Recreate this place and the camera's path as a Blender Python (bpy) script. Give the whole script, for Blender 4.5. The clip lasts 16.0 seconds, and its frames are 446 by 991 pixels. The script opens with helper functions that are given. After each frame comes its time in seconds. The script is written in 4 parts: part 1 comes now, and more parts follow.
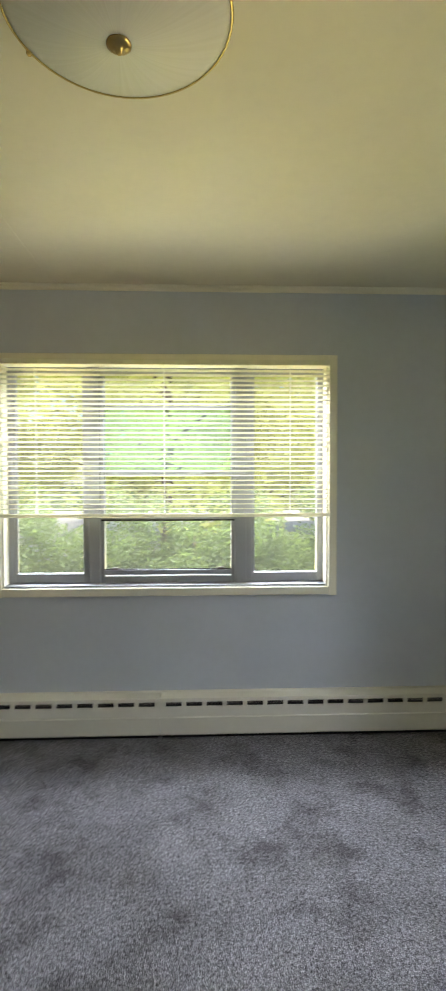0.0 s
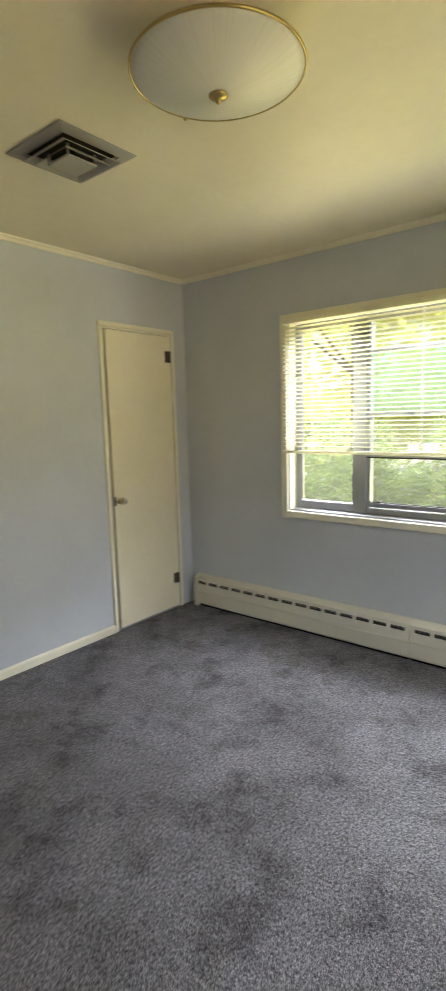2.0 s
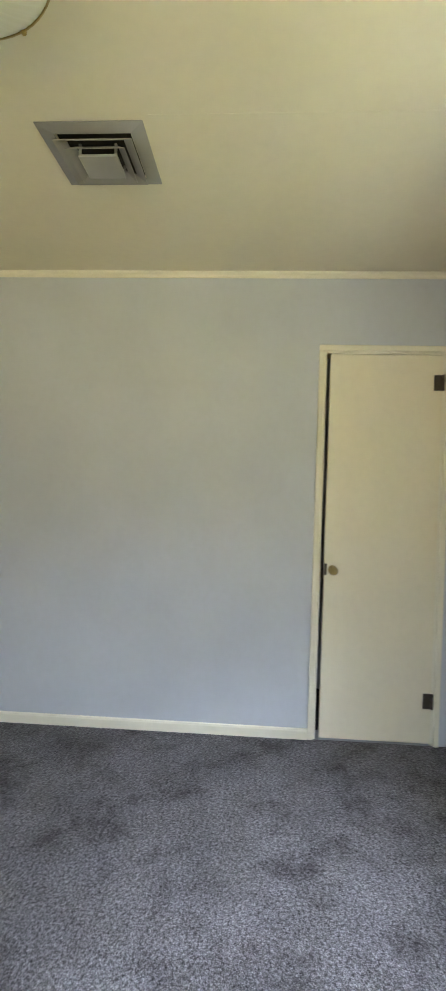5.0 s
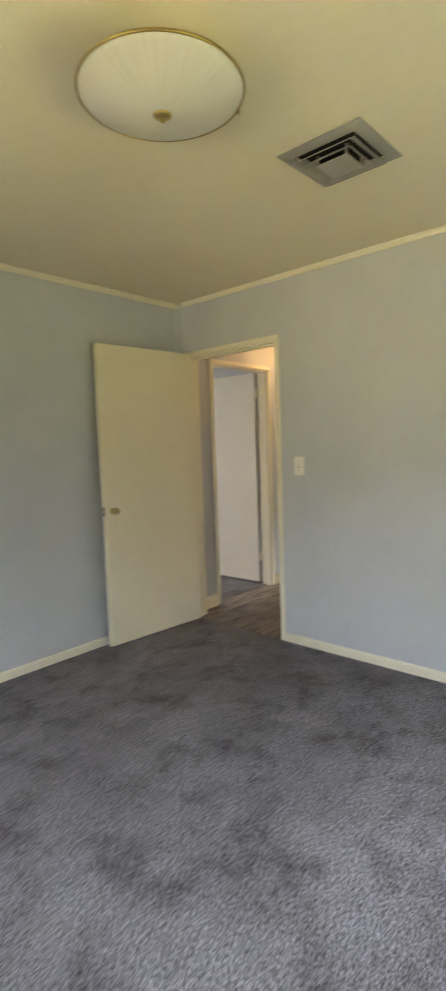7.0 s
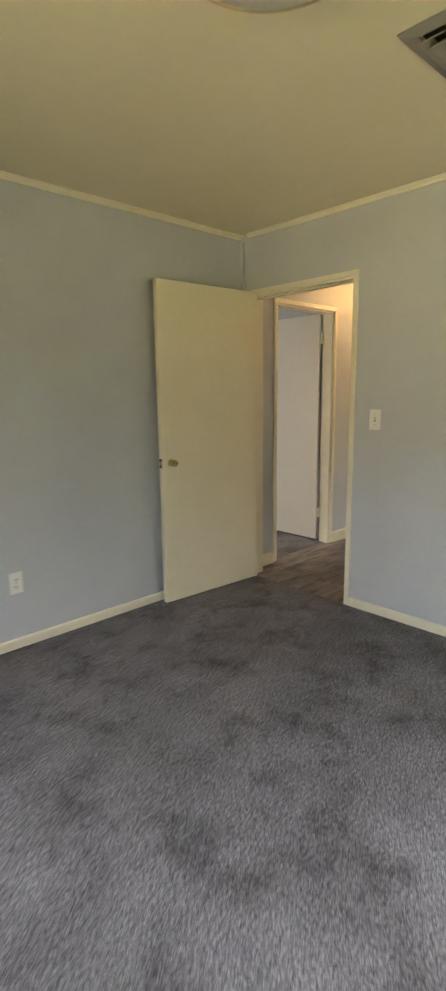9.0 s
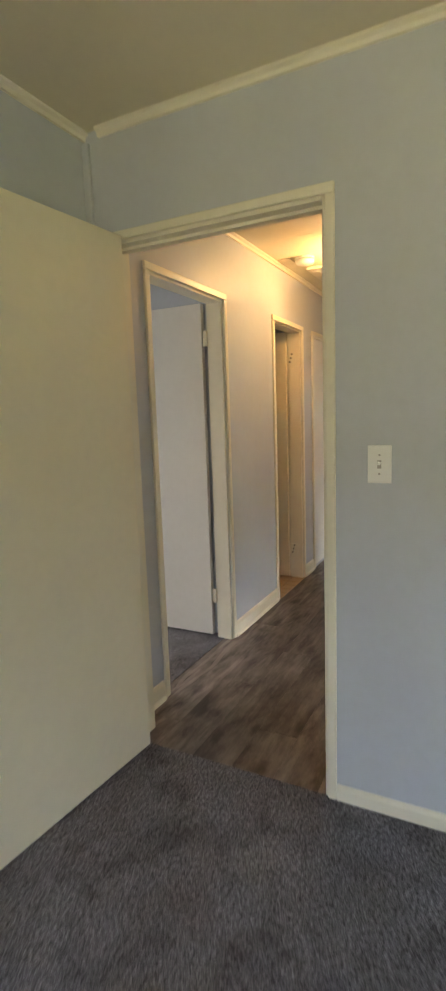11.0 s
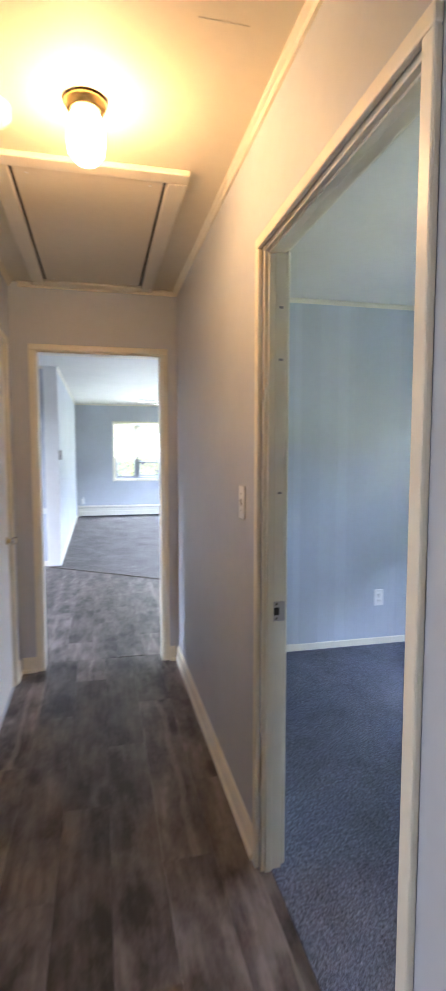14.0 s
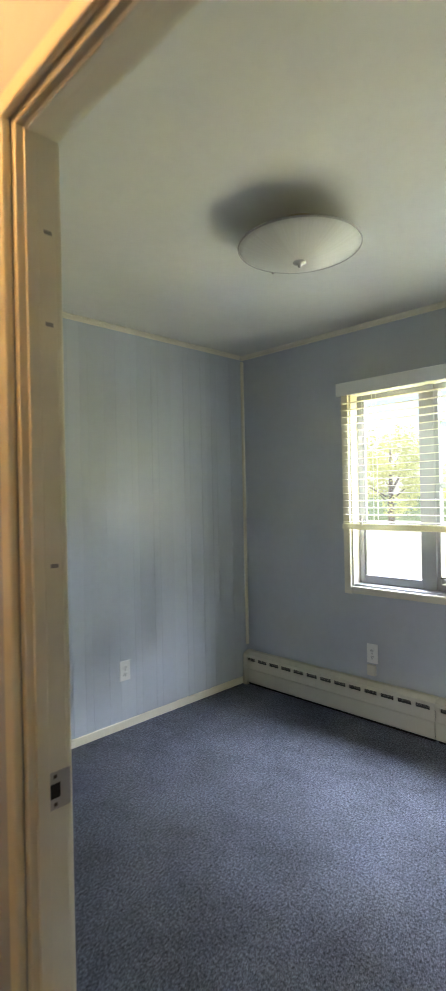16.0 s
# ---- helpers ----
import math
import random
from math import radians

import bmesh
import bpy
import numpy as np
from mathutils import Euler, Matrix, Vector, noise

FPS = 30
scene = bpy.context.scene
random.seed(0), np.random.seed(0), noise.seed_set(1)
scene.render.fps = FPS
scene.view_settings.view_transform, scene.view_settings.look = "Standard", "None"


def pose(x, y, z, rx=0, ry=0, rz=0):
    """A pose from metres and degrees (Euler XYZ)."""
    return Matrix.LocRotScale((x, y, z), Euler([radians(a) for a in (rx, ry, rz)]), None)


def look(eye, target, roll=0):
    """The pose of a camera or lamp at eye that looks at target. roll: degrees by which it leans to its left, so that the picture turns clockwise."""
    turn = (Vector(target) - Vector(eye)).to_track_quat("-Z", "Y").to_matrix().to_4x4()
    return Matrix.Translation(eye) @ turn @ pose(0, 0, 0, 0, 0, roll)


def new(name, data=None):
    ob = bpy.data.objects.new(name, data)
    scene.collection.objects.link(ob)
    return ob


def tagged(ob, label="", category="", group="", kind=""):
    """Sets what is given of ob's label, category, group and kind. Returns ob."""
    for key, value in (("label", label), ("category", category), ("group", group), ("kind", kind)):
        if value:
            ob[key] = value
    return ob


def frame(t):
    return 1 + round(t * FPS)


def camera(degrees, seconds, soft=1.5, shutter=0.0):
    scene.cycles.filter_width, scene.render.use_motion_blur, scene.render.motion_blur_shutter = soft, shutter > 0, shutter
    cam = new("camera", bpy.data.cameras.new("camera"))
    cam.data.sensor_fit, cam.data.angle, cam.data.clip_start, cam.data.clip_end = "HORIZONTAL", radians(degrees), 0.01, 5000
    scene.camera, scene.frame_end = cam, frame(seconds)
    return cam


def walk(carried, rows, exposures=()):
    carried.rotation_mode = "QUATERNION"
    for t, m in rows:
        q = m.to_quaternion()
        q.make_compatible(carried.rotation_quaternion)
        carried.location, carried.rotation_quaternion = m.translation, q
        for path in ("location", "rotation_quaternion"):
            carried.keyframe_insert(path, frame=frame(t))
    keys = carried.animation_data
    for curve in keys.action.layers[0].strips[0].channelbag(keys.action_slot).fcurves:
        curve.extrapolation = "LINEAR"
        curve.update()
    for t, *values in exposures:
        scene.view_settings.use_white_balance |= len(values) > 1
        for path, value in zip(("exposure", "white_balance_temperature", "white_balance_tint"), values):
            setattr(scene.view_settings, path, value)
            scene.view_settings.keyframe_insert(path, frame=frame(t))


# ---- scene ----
cam = camera(45.3, 16.0, shutter=0.5)
PATH = [
    (0, (1.984, -2.917, 1.392), (2.064, -0.919, 1.336), -0.1),
    (0.5, (2.236, -2.975, 1.339), (1.947, -0.998, 1.259), -0.3),
    (1, (2.527, -2.994, 1.367), (1.858, -1.115, 1.218), -1.4),
    (1.5, (2.709, -3.034, 1.385), (1.73, -1.304, 1.171), -1.3),
    (2, (2.81, -3.011, 1.434), (1.553, -1.482, 1.147), -1.6),
    (2.5, (3.065, -2.996, 1.345), (1.537, -1.727, 1.108), -2.5),
    (3, (2.944, -2.641, 1.4), (1.32, -1.509, 1.112), -2.8),
    (3.2, (2.955, -2.582, 1.377), (1.283, -1.516, 1.113), -2.1),
    (5.3, (2.811, -1.024, 1.32), (0.838, -1.34, 1.247), -0.1),
    (5.5, (2.84, -1.036, 1.356), (0.888, -1.462, 1.252), -1.7),
    (6, (2.808, -0.901, 1.348), (0.936, -1.603, 1.282), -1.7),
    (6.5, (2.863, -0.744, 1.371), (1.142, -1.759, 1.271), -1.9),
    (7, (2.928, -0.583, 1.349), (1.451, -1.92, 1.166), -2.0),
    (7.5, (3.088, -0.487, 1.343), (1.843, -2.032, 1.088), -2.7),
    (8, (3.199, -0.431, 1.332), (2.047, -2.039, 1.03), -3.3),
    (8.5, (3.075, -0.582, 1.337), (1.879, -2.146, 0.987), -2.3),
    (9, (2.856, -0.857, 1.375), (1.506, -2.283, 0.997), -0.8),
    (9.2, (2.756, -1.027, 1.359), (1.336, -2.387, 0.996), -0.3),
    (11.3, (1.511, -2.411, 1.368), (-0.304, -3.204, 1.093), -1.9),
    (11.5, (1.359, -2.537, 1.377), (-0.494, -3.242, 1.111), -1.7),
    (12, (0.968, -2.759, 1.401), (-0.951, -3.266, 1.16), -2.2),
    (12.5, (0.623, -2.927, 1.412), (-1.351, -3.158, 1.191), -2.2),
    (13, (0.407, -3.083, 1.413), (-1.574, -2.915, 1.199), -0.8),
    (13.5, (0.085, -3.145, 1.404), (-1.886, -2.865, 1.212), -0.2),
    (14, (-0.204, -3.134, 1.411), (-2.146, -2.686, 1.248), 0.0),
    (14.5, (-0.448, -3.149, 1.413), (-2.242, -2.271, 1.314), 0.3),
    (15, (-0.67, -3.192, 1.416), (-2.247, -1.964, 1.355), -0.8),
    (15.5, (-0.791, -3.136, 1.404), (-2.293, -1.814, 1.406), -1.1),
    (16, (-0.962, -3.023, 1.395), (-2.374, -1.606, 1.397), -1.2),
]
walk(cam, [(t, look(eye, target, roll)) for t, eye, target, roll in PATH],
     exposures=[(0.0, 0.75, 7400, 10), (1.5, 0.8, 7900, 11), (2.5, 1.15, 7500, 11), (5.5, 1.25, 6800, 11), (7.0, 1.25, 7500, 12), (8.0, 1.15, 8100, 12), (9.0, 1.15, 8000, 12), (11.5, 1.05, 6900, 12), (12.0, 0.85, 7000, 14), (12.5, 0.6, 7600, 17),
                (13.2, 1.1, 6400, 19), (14.5, 1.15, 5500, 17), (15.0, 1.25, 5500, 15), (15.5, 1.2, 6000, 15), (16.0, 0.75, 6900, 12)])

# ---- world, sun, window light ----
SUN_EL, SUN_ROT = radians(52), radians(165)
world = bpy.data.worlds.new("sky")
scene.world = world
world.use_nodes = True
wn = world.node_tree.nodes
sky = wn.new("ShaderNodeTexSky")
sky.sky_type, sky.sun_disc = "NISHITA", False
sky.sun_elevation, sky.sun_rotation = SUN_EL, SUN_ROT
wn["Background"].inputs[1].default_value = 0.15
world.node_tree.links.new(sky.outputs[0], wn["Background"].inputs[0])


def lamp(name, kind, m, energy, colour, **props):
    data = bpy.data.lights.new(name, kind)
    data.energy, data.color = energy, colour
    ob = new(name, data)
    ob.matrix_world = m
    for key in props:
        if key == "size":
            data.size = props[key]
        elif key == "size_y":
            data.shape, data.size_y = "RECTANGLE", props[key]
        elif key == "angle":
            data.angle = props[key]
        elif key == "radius":
            data.shadow_soft_size = props[key]
    return ob


SKY_BLUE, LEAF_GLOW = (0.70, 0.80, 1.0), (1.0, 0.87, 0.27)
lamp("sun", "SUN", look((8, -30, 40), (0, 0, 0)), 5.0, (1.0, 0.95, 0.85), angle=radians(0.5))
# area lamps standing in for sky above and sunlit garden below windows, outside the glass
lamp("sky_light_1", "AREA", look((2.8, 3.5, 5.0), (2.0, 0.2, 1.2)), 2150, SKY_BLUE, size=7.0, size_y=4.0)
lamp("garden_light_1", "AREA", look((1.8, 2.1, -0.4), (1.8, -1.4, 2.4)), 150, LEAF_GLOW, size=6.0, size_y=2.4)
# two added fill lamps brighten the west wall through an assumed east window
lamp("east_fill_cool", "AREA", look((5.4, -1.8, 3.1), (1.5, -1.8, 0.7)), 240, SKY_BLUE, size=2.6, size_y=1.6)
lamp("east_fill_warm", "AREA", look((6.5, -1.8, 0.9), (0.0, -1.8, 1.4)), 95, (1.0, 0.82, 0.55), size=4.0, size_y=1.4)
lamp("sky_light_2", "AREA", look((-2.6, 2.1, 3.7), (-2.0, -1.2, 0.6)), 1350, (0.70, 0.81, 1.0), size=4.0, size_y=2.0)
lamp("garden_light_2", "AREA", look((-1.9, 1.6, -0.3), (-1.9, -1.6, 2.5)), 300, (1.0, 0.93, 0.5), size=4.6, size_y=2.2)
lamp("sky_light_3", "AREA", look((-13.3, -1.9, 2.9), (-10.5, -1.9, 0.3)), 800, (0.85, 0.92, 1.0), size=2.6, size_y=1.2)
lamp("garden_light_3", "AREA", look((-13.6, -1.9, 0.1), (-10.5, -1.9, 2.4)), 500, (0.95, 1.0, 0.85), size=2.6, size_y=1.8)
# added fill lamp for the living room, at an unseen north opening
lamp("living_north_fill", "AREA", look((-7.5, 1.0, 2.9), (-7.5, -2.0, 0.3)), 1300, (0.85, 0.92, 1.0), size=3.0, size_y=1.4)
# added fill lamp behind an assumed dining window
lamp("dining_fill", "AREA", look((-5.5, -8.2, 2.6), (-6.4, -4.6, 0.8)), 700, (0.9, 0.94, 1.0), size=2.4, size_y=1.4)
# added fill lamp that brightens the south room door from an unseen opening
lamp("south_room_fill", "AREA", look((0.3, -8.2, 2.3), (-0.6, -5.0, 0.9)), 120, (1.0, 0.95, 0.92), size=1.8, size_y=1.4)
lamp("hall_bulb_light", "POINT", Matrix.Translation((-1.90, -3.15, 2.285)), 6.6, (1.0, 0.47, 0.14), radius=0.03)


# ---- materials ----
def material(name, colour, rough=0.6, metal=0.0):
    m = bpy.data.materials.new(name)
    m.use_nodes = True
    b = m.node_tree.nodes["Principled BSDF"]
    b.inputs["Base Color"].default_value = (*colour, 1)
    b.inputs["Roughness"].default_value, b.inputs["Metallic"].default_value = rough, metal
    return m


def node(m, kind, **sockets):
    n = m.node_tree.nodes.new(kind)
    for key in sockets:
        n.inputs[key.replace("_", " ")].default_value = sockets[key]
    return n


def link(m, a, b):
    m.node_tree.links.new(a, b)


def noise_of(m, vector, scale, detail=3.0, rough=0.5):
    n = node(m, "ShaderNodeTexNoise", Scale=scale, Detail=detail, Roughness=rough)
    if vector is not None:
        link(m, vector, n.inputs["Vector"])
    return n.outputs["Fac"]


def ramp(m, fac, stops):
    r = m.node_tree.nodes.new("ShaderNodeValToRGB")
    e = r.color_ramp.elements
    e[0].position, e[0].color = stops[0][0], (*stops[0][1], 1)
    e[1].position, e[1].color = stops[-1][0], (*stops[-1][1], 1)
    for p, c in stops[1:-1]:
        x = e.new(p)
        x.color = (*c, 1)
    link(m, fac, r.inputs["Fac"])
    return r.outputs["Color"]


def mixed(m, kind, fac, a, b):
    n = m.node_tree.nodes.new("ShaderNodeMix")
    n.data_type, n.blend_type = "RGBA", kind
    for value, k in ((fac, 0), (a, 6), (b, 7)):
        if isinstance(value, (int, float)):
            n.inputs[k].default_value = value
        elif isinstance(value, tuple):
            n.inputs[k].default_value = (*value, 1)
        else:
            link(m, value, n.inputs[k])
    return n.outputs[2]


def bump(m, height, strength, distance):
    b = node(m, "ShaderNodeBump", Strength=strength, Distance=distance)
    link(m, height, b.inputs["Height"])
    link(m, b.outputs[0], m.node_tree.nodes["Principled BSDF"].inputs["Normal"])


def position(m):
    return m.node_tree.nodes.new("ShaderNodeNewGeometry").outputs["Position"]


def painted(name, colour, rough, wear=0.08, texture=0.05):
    """Rolled house paint: a faint mottle, orange-peel relief, uneven sheen."""
    m = material(name, colour, rough)
    p, b = position(m), m.node_tree.nodes["Principled BSDF"]
    big = ramp(m, noise_of(m, p, 1.7, 4), [(0.3, tuple(c * (1 - wear) for c in colour)), (0.7, tuple(min(1, c * (1 + wear * 0.5)) for c in colour))])
    small = ramp(m, noise_of(m, p, 26, 5), [(0.25, (0.97, 0.97, 0.965)), (0.6, (1, 1, 1))])
    link(m, mixed(m, "MULTIPLY", 1.0, big, small), b.inputs["Base Color"])
    link(m, ramp(m, noise_of(m, p, 4, 3), [(0.3, (rough - 0.03,) * 3), (0.7, (rough + 0.04,) * 3)]), b.inputs["Roughness"])
    bump(m, noise_of(m, p, 240, 2), texture, 0.002)
    return m


def carpet(name, dark, light, stain, scale):
    """Cut-pile carpet: tufts, trodden patches and old dark stains."""
    m = material(name, light, 0.95)
    p, b = position(m), m.node_tree.nodes["Principled BSDF"]
    b.inputs["Specular IOR Level"].default_value = 0.15
    v = node(m, "ShaderNodeTexVoronoi", Scale=scale)
    link(m, p, v.inputs["Vector"])
    tuft = ramp(m, v.outputs["Distance"], [(0.0, light), (0.75, dark)])
    fleck = ramp(m, noise_of(m, p, scale * 0.4, 5, 0.72), [(0.35, (0.32, 0.32, 0.32)), (0.62, (1.6, 1.6, 1.6))])
    c = mixed(m, "MULTIPLY", 1.0, tuft, fleck)
    nap = ramp(m, noise_of(m, p, 2.6, 9, 0.7), [(0.32, (0.72, 0.71, 0.70)), (0.62, (1.16, 1.16, 1.18))])
    c = mixed(m, "MULTIPLY", 1.0, c, nap)
    soil = ramp(m, noise_of(m, p, 3.9, 12, 0.75), [(0.50, (1, 1, 1)), (0.655, stain)])
    c = mixed(m, "MULTIPLY", 1.0, c, soil)
    link(m, c, b.inputs["Base Color"])
    h = node(m, "ShaderNodeMath")
    h.operation = "ADD"
    link(m, noise_of(m, p, scale * 0.9, 3), h.inputs[0])
    link(m, noise_of(m, p, 9, 3), h.inputs[1])
    bump(m, h.outputs[0], 1.0, 0.018)
    return m


def vinyl_plank():
    """Printed oak vinyl: grey-brown grain, dark knots, pale heart streaks."""
    m = material("vinyl_plank", (0.12, 0.09, 0.07), 0.42)
    b = m.node_tree.nodes["Principled BSDF"]
    tc = m.node_tree.nodes.new("ShaderNodeTexCoord")
    info = m.node_tree.nodes.new("ShaderNodeObjectInfo")
    shift = node(m, "ShaderNodeVectorMath")
    shift.operation = "MULTIPLY_ADD"
    comb = m.node_tree.nodes.new("ShaderNodeCombineXYZ")
    link(m, info.outputs["Random"], comb.inputs[0])
    link(m, info.outputs["Random"], comb.inputs[1])
    comb.inputs[2].default_value = 1.0
    link(m, comb.outputs[0], shift.inputs[0])
    shift.inputs[1].default_value = (37.0, 91.0, 0.0)
    link(m, tc.outputs["Object"], shift.inputs[2])
    def stretched(x, y):
        n = node(m, "ShaderNodeMapping")
        n.inputs["Scale"].default_value = (x, y, 1.0)
        link(m, shift.outputs[0], n.inputs["Vector"])
        return n.outputs[0]

    def maths(kind, a, b=0.0, c=0.0):
        n = m.node_tree.nodes.new("ShaderNodeMath")
        n.operation = kind
        for k, value in enumerate((a, b, c)):
            if isinstance(value, (int, float)):
                n.inputs[k].default_value = value
            else:
                link(m, value, n.inputs[k])
        return n.outputs[0]

    longways = stretched(1.3, 11.0)
    grain = ramp(m, noise_of(m, longways, 2.4, 8, 0.6),
                 [(0.3, (0.072, 0.06, 0.054)), (0.5, (0.115, 0.099, 0.09)), (0.7, (0.165, 0.145, 0.133))])
    blot = ramp(m, noise_of(m, stretched(1.0, 2.2), 3.0, 7, 0.66), [(0.38, (0.19, 0.15, 0.125)), (0.47, (0.72, 0.68, 0.65)), (0.61, (1.45, 1.44, 1.43))])
    c = mixed(m, "MULTIPLY", 1.0, grain, blot)
    # pale sapwood streak wandering along about half of the planks
    axes = m.node_tree.nodes.new("ShaderNodeSeparateXYZ")
    link(m, tc.outputs["Object"], axes.inputs[0])
    rnd2 = maths("FRACT", maths("MULTIPLY", info.outputs["Random"], 17.3))
    sway = maths("MULTIPLY_ADD", noise_of(m, stretched(1.6, 0.01), 1.6, 2, 0.4), 0.11, -0.055)
    centre = maths("ADD", maths("MULTIPLY_ADD", rnd2, 0.12, 0.03), sway)
    off = maths("ABSOLUTE", maths("SUBTRACT", axes.outputs[1], centre))
    broad = maths("MULTIPLY_ADD", noise_of(m, stretched(2.0, 0.01), 2.2, 2), 0.03, -0.004)
    band = maths("MULTIPLY", maths("GREATER_THAN", broad, off), maths("GREATER_THAN", info.outputs["Random"], 0.58))
    c = mixed(m, "MIX", maths("MULTIPLY", band, 0.42), c, (0.25, 0.215, 0.19))
    v = node(m, "ShaderNodeTexVoronoi", Scale=4.2)
    link(m, stretched(0.7, 1.5), v.inputs["Vector"])
    wob = maths("ADD", v.outputs["Distance"], maths("MULTIPLY_ADD", noise_of(m, shift.outputs[0], 30, 3), 0.16, -0.08))
    knot = ramp(m, wob, [(0.10, (0.13, 0.1, 0.085)), (0.25, (1, 1, 1))])
    c = mixed(m, "MULTIPLY", 0.9, c, knot)
    tone = ramp(m, info.outputs["Random"], [(0.0, (0.68, 0.66, 0.64)), (1.0, (1.25, 1.25, 1.25))])
    c = mixed(m, "MULTIPLY", 1.0, c, tone)
    link(m, c, b.inputs["Base Color"])
    link(m, ramp(m, noise_of(m, longways, 6, 3), [(0.3, (0.34,) * 3), (0.7, (0.52,) * 3)]), b.inputs["Roughness"])
    bump(m, noise_of(m, longways, 9, 4), 0.15, 0.002)
    return m


def leafy(name, dark, light, glow):
    m = material(name, light, 0.6)
    b = m.node_tree.nodes["Principled BSDF"]
    g = m.node_tree.nodes.new("ShaderNodeNewGeometry")
    c = ramp(m, g.outputs["Random Per Island"], [(0.0, dark), (1.0, light)])
    link(m, c, b.inputs["Base Color"])
    tr = m.node_tree.nodes.new("ShaderNodeBsdfTranslucent")
    tr.inputs["Color"].default_value = (*glow, 1)
    mix = node(m, "ShaderNodeMixShader", Fac=0.55)
    link(m, b.outputs[0], mix.inputs[1])
    link(m, tr.outputs[0], mix.inputs[2])
    link(m, mix.outputs[0], m.node_tree.nodes["Material Output"].inputs["Surface"])
    return m


def slat_plastic():
    m = material("slat_enamel", (0.78, 0.76, 0.66), 0.4)
    b = m.node_tree.nodes["Principled BSDF"]
    link(m, ramp(m, noise_of(m, position(m), 14, 4), [(0.3, (0.68, 0.66, 0.55)), (0.7, (0.82, 0.8, 0.72))]), b.inputs["Base Color"])
    tr = m.node_tree.nodes.new("ShaderNodeBsdfTranslucent")
    tr.inputs["Color"].default_value = (0.8, 0.78, 0.6, 1)
    mix = node(m, "ShaderNodeMixShader", Fac=0.3)
    link(m, b.outputs[0], mix.inputs[1])
    link(m, tr.outputs[0], mix.inputs[2])
    link(m, mix.outputs[0], m.node_tree.nodes["Material Output"].inputs["Surface"])
    return m


def glassy(name, tint, rough=0.02, opaque=0.0):
    """Window pane: mostly see-through, with a thin reflection; opaque mixes in a pale scattering veil."""
    m = material(name, tint, rough)
    t = m.node_tree.nodes.new("ShaderNodeBsdfTransparent")
    t.inputs["Color"].default_value = (*tint, 1)
    g = m.node_tree.nodes.new("ShaderNodeBsdfGlossy")
    g.inputs["Roughness"].default_value = rough
    mix = node(m, "ShaderNodeMixShader", Fac=0.05)
    link(m, t.outputs[0], mix.inputs[1])
    link(m, g.outputs[0], mix.inputs[2])
    out = mix.outputs[0]
    if opaque:
        d = m.node_tree.nodes.new("ShaderNodeBsdfTranslucent")
        d.inputs["Color"].default_value = (*tint, 1)
        mix2 = node(m, "ShaderNodeMixShader", Fac=opaque)
        link(m, out, mix2.inputs[1])
        link(m, d.outputs[0], mix2.inputs[2])
        out = mix2.outputs[0]
    link(m, out, m.node_tree.nodes["Material Output"].inputs["Surface"])
    return m


WALL = painted("blue_grey_paint", (0.53, 0.56, 0.60), 0.48)
WALL_PALE = painted("pale_wall_paint", (0.68, 0.71, 0.73), 0.45)
CEIL = painted("ceiling_paint", (0.76, 0.70, 0.54), 0.62, 0.05)
CEIL_2 = painted("white_ceiling_paint", (0.74, 0.73, 0.67), 0.65, 0.05)
TRIM = painted("cream_trim_paint", (0.80, 0.76, 0.62), 0.36, 0.08, 0.05)
DOOR = painted("cream_door_paint", (0.79, 0.73, 0.56), 0.36, 0.06, 0.05)
DOOR_W = painted("white_door_paint", (0.76, 0.74, 0.68), 0.42, 0.04, 0.03)
HEAT = painted("heater_enamel", (0.68, 0.65, 0.55), 0.4, 0.07, 0.03)
PLASTIC = painted("white_plastic", (0.86, 0.86, 0.83), 0.35, 0.03, 0.01)
CARPET = carpet("grey_cut_pile_carpet", (0.125, 0.122, 0.132), (0.38, 0.37, 0.395), (0.46, 0.445, 0.44), 230)
CARPET_2 = carpet("blue_grey_carpet", (0.125, 0.135, 0.17), (0.32, 0.345, 0.43), (0.85, 0.85, 0.85), 270)
CARPET_3 = carpet("grey_brown_carpet", (0.11, 0.103, 0.095), (0.26, 0.245, 0.228), (0.8, 0.8, 0.78), 150)
VINYL = vinyl_plank()
SLAT = slat_plastic()
ALU = material("brushed_aluminium", (0.4, 0.41, 0.43), 0.45, 0.75)
bump(ALU, noise_of(ALU, position(ALU), 90, 4), 0.1, 0.001)
VENT = painted("grey_vent_metal", (0.33, 0.32, 0.305), 0.45, 0.3, 0.04)
# near-black: deep shade put into colour under heaters and in gaps; also rubber seals
BLACK = painted("black_shade_and_rubber", (0.015, 0.014, 0.013), 0.8)
FIN = material("heater_fin_metal", (0.12, 0.11, 0.1), 0.55, 0.7)
BRASS = material("polished_brass", (0.5, 0.37, 0.15), 0.28, 1.0)
bump(BRASS, noise_of(BRASS, position(BRASS), 60, 3), 0.05, 0.001)
STEEL = material("worn_steel", (0.45, 0.43, 0.4), 0.38, 0.9)
bump(STEEL, noise_of(STEEL, position(STEEL), 120, 3), 0.1, 0.001)
DARKMETAL = material("dark_hinge_metal", (0.09, 0.075, 0.06), 0.45, 0.7)
bump(DARKMETAL, noise_of(DARKMETAL, position(DARKMETAL), 120, 3), 0.1, 0.001)
CRYSTAL = material("crystal_glass", (1, 1, 1), 0.03)
CRYSTAL.node_tree.nodes["Principled BSDF"].inputs["Transmission Weight"].default_value = 1.0
# the slight veil paints in glare that washes out the garden view
GLASS = glassy("veiled_window_glass", (0.97, 0.98, 0.98), 0.02, 0.008)
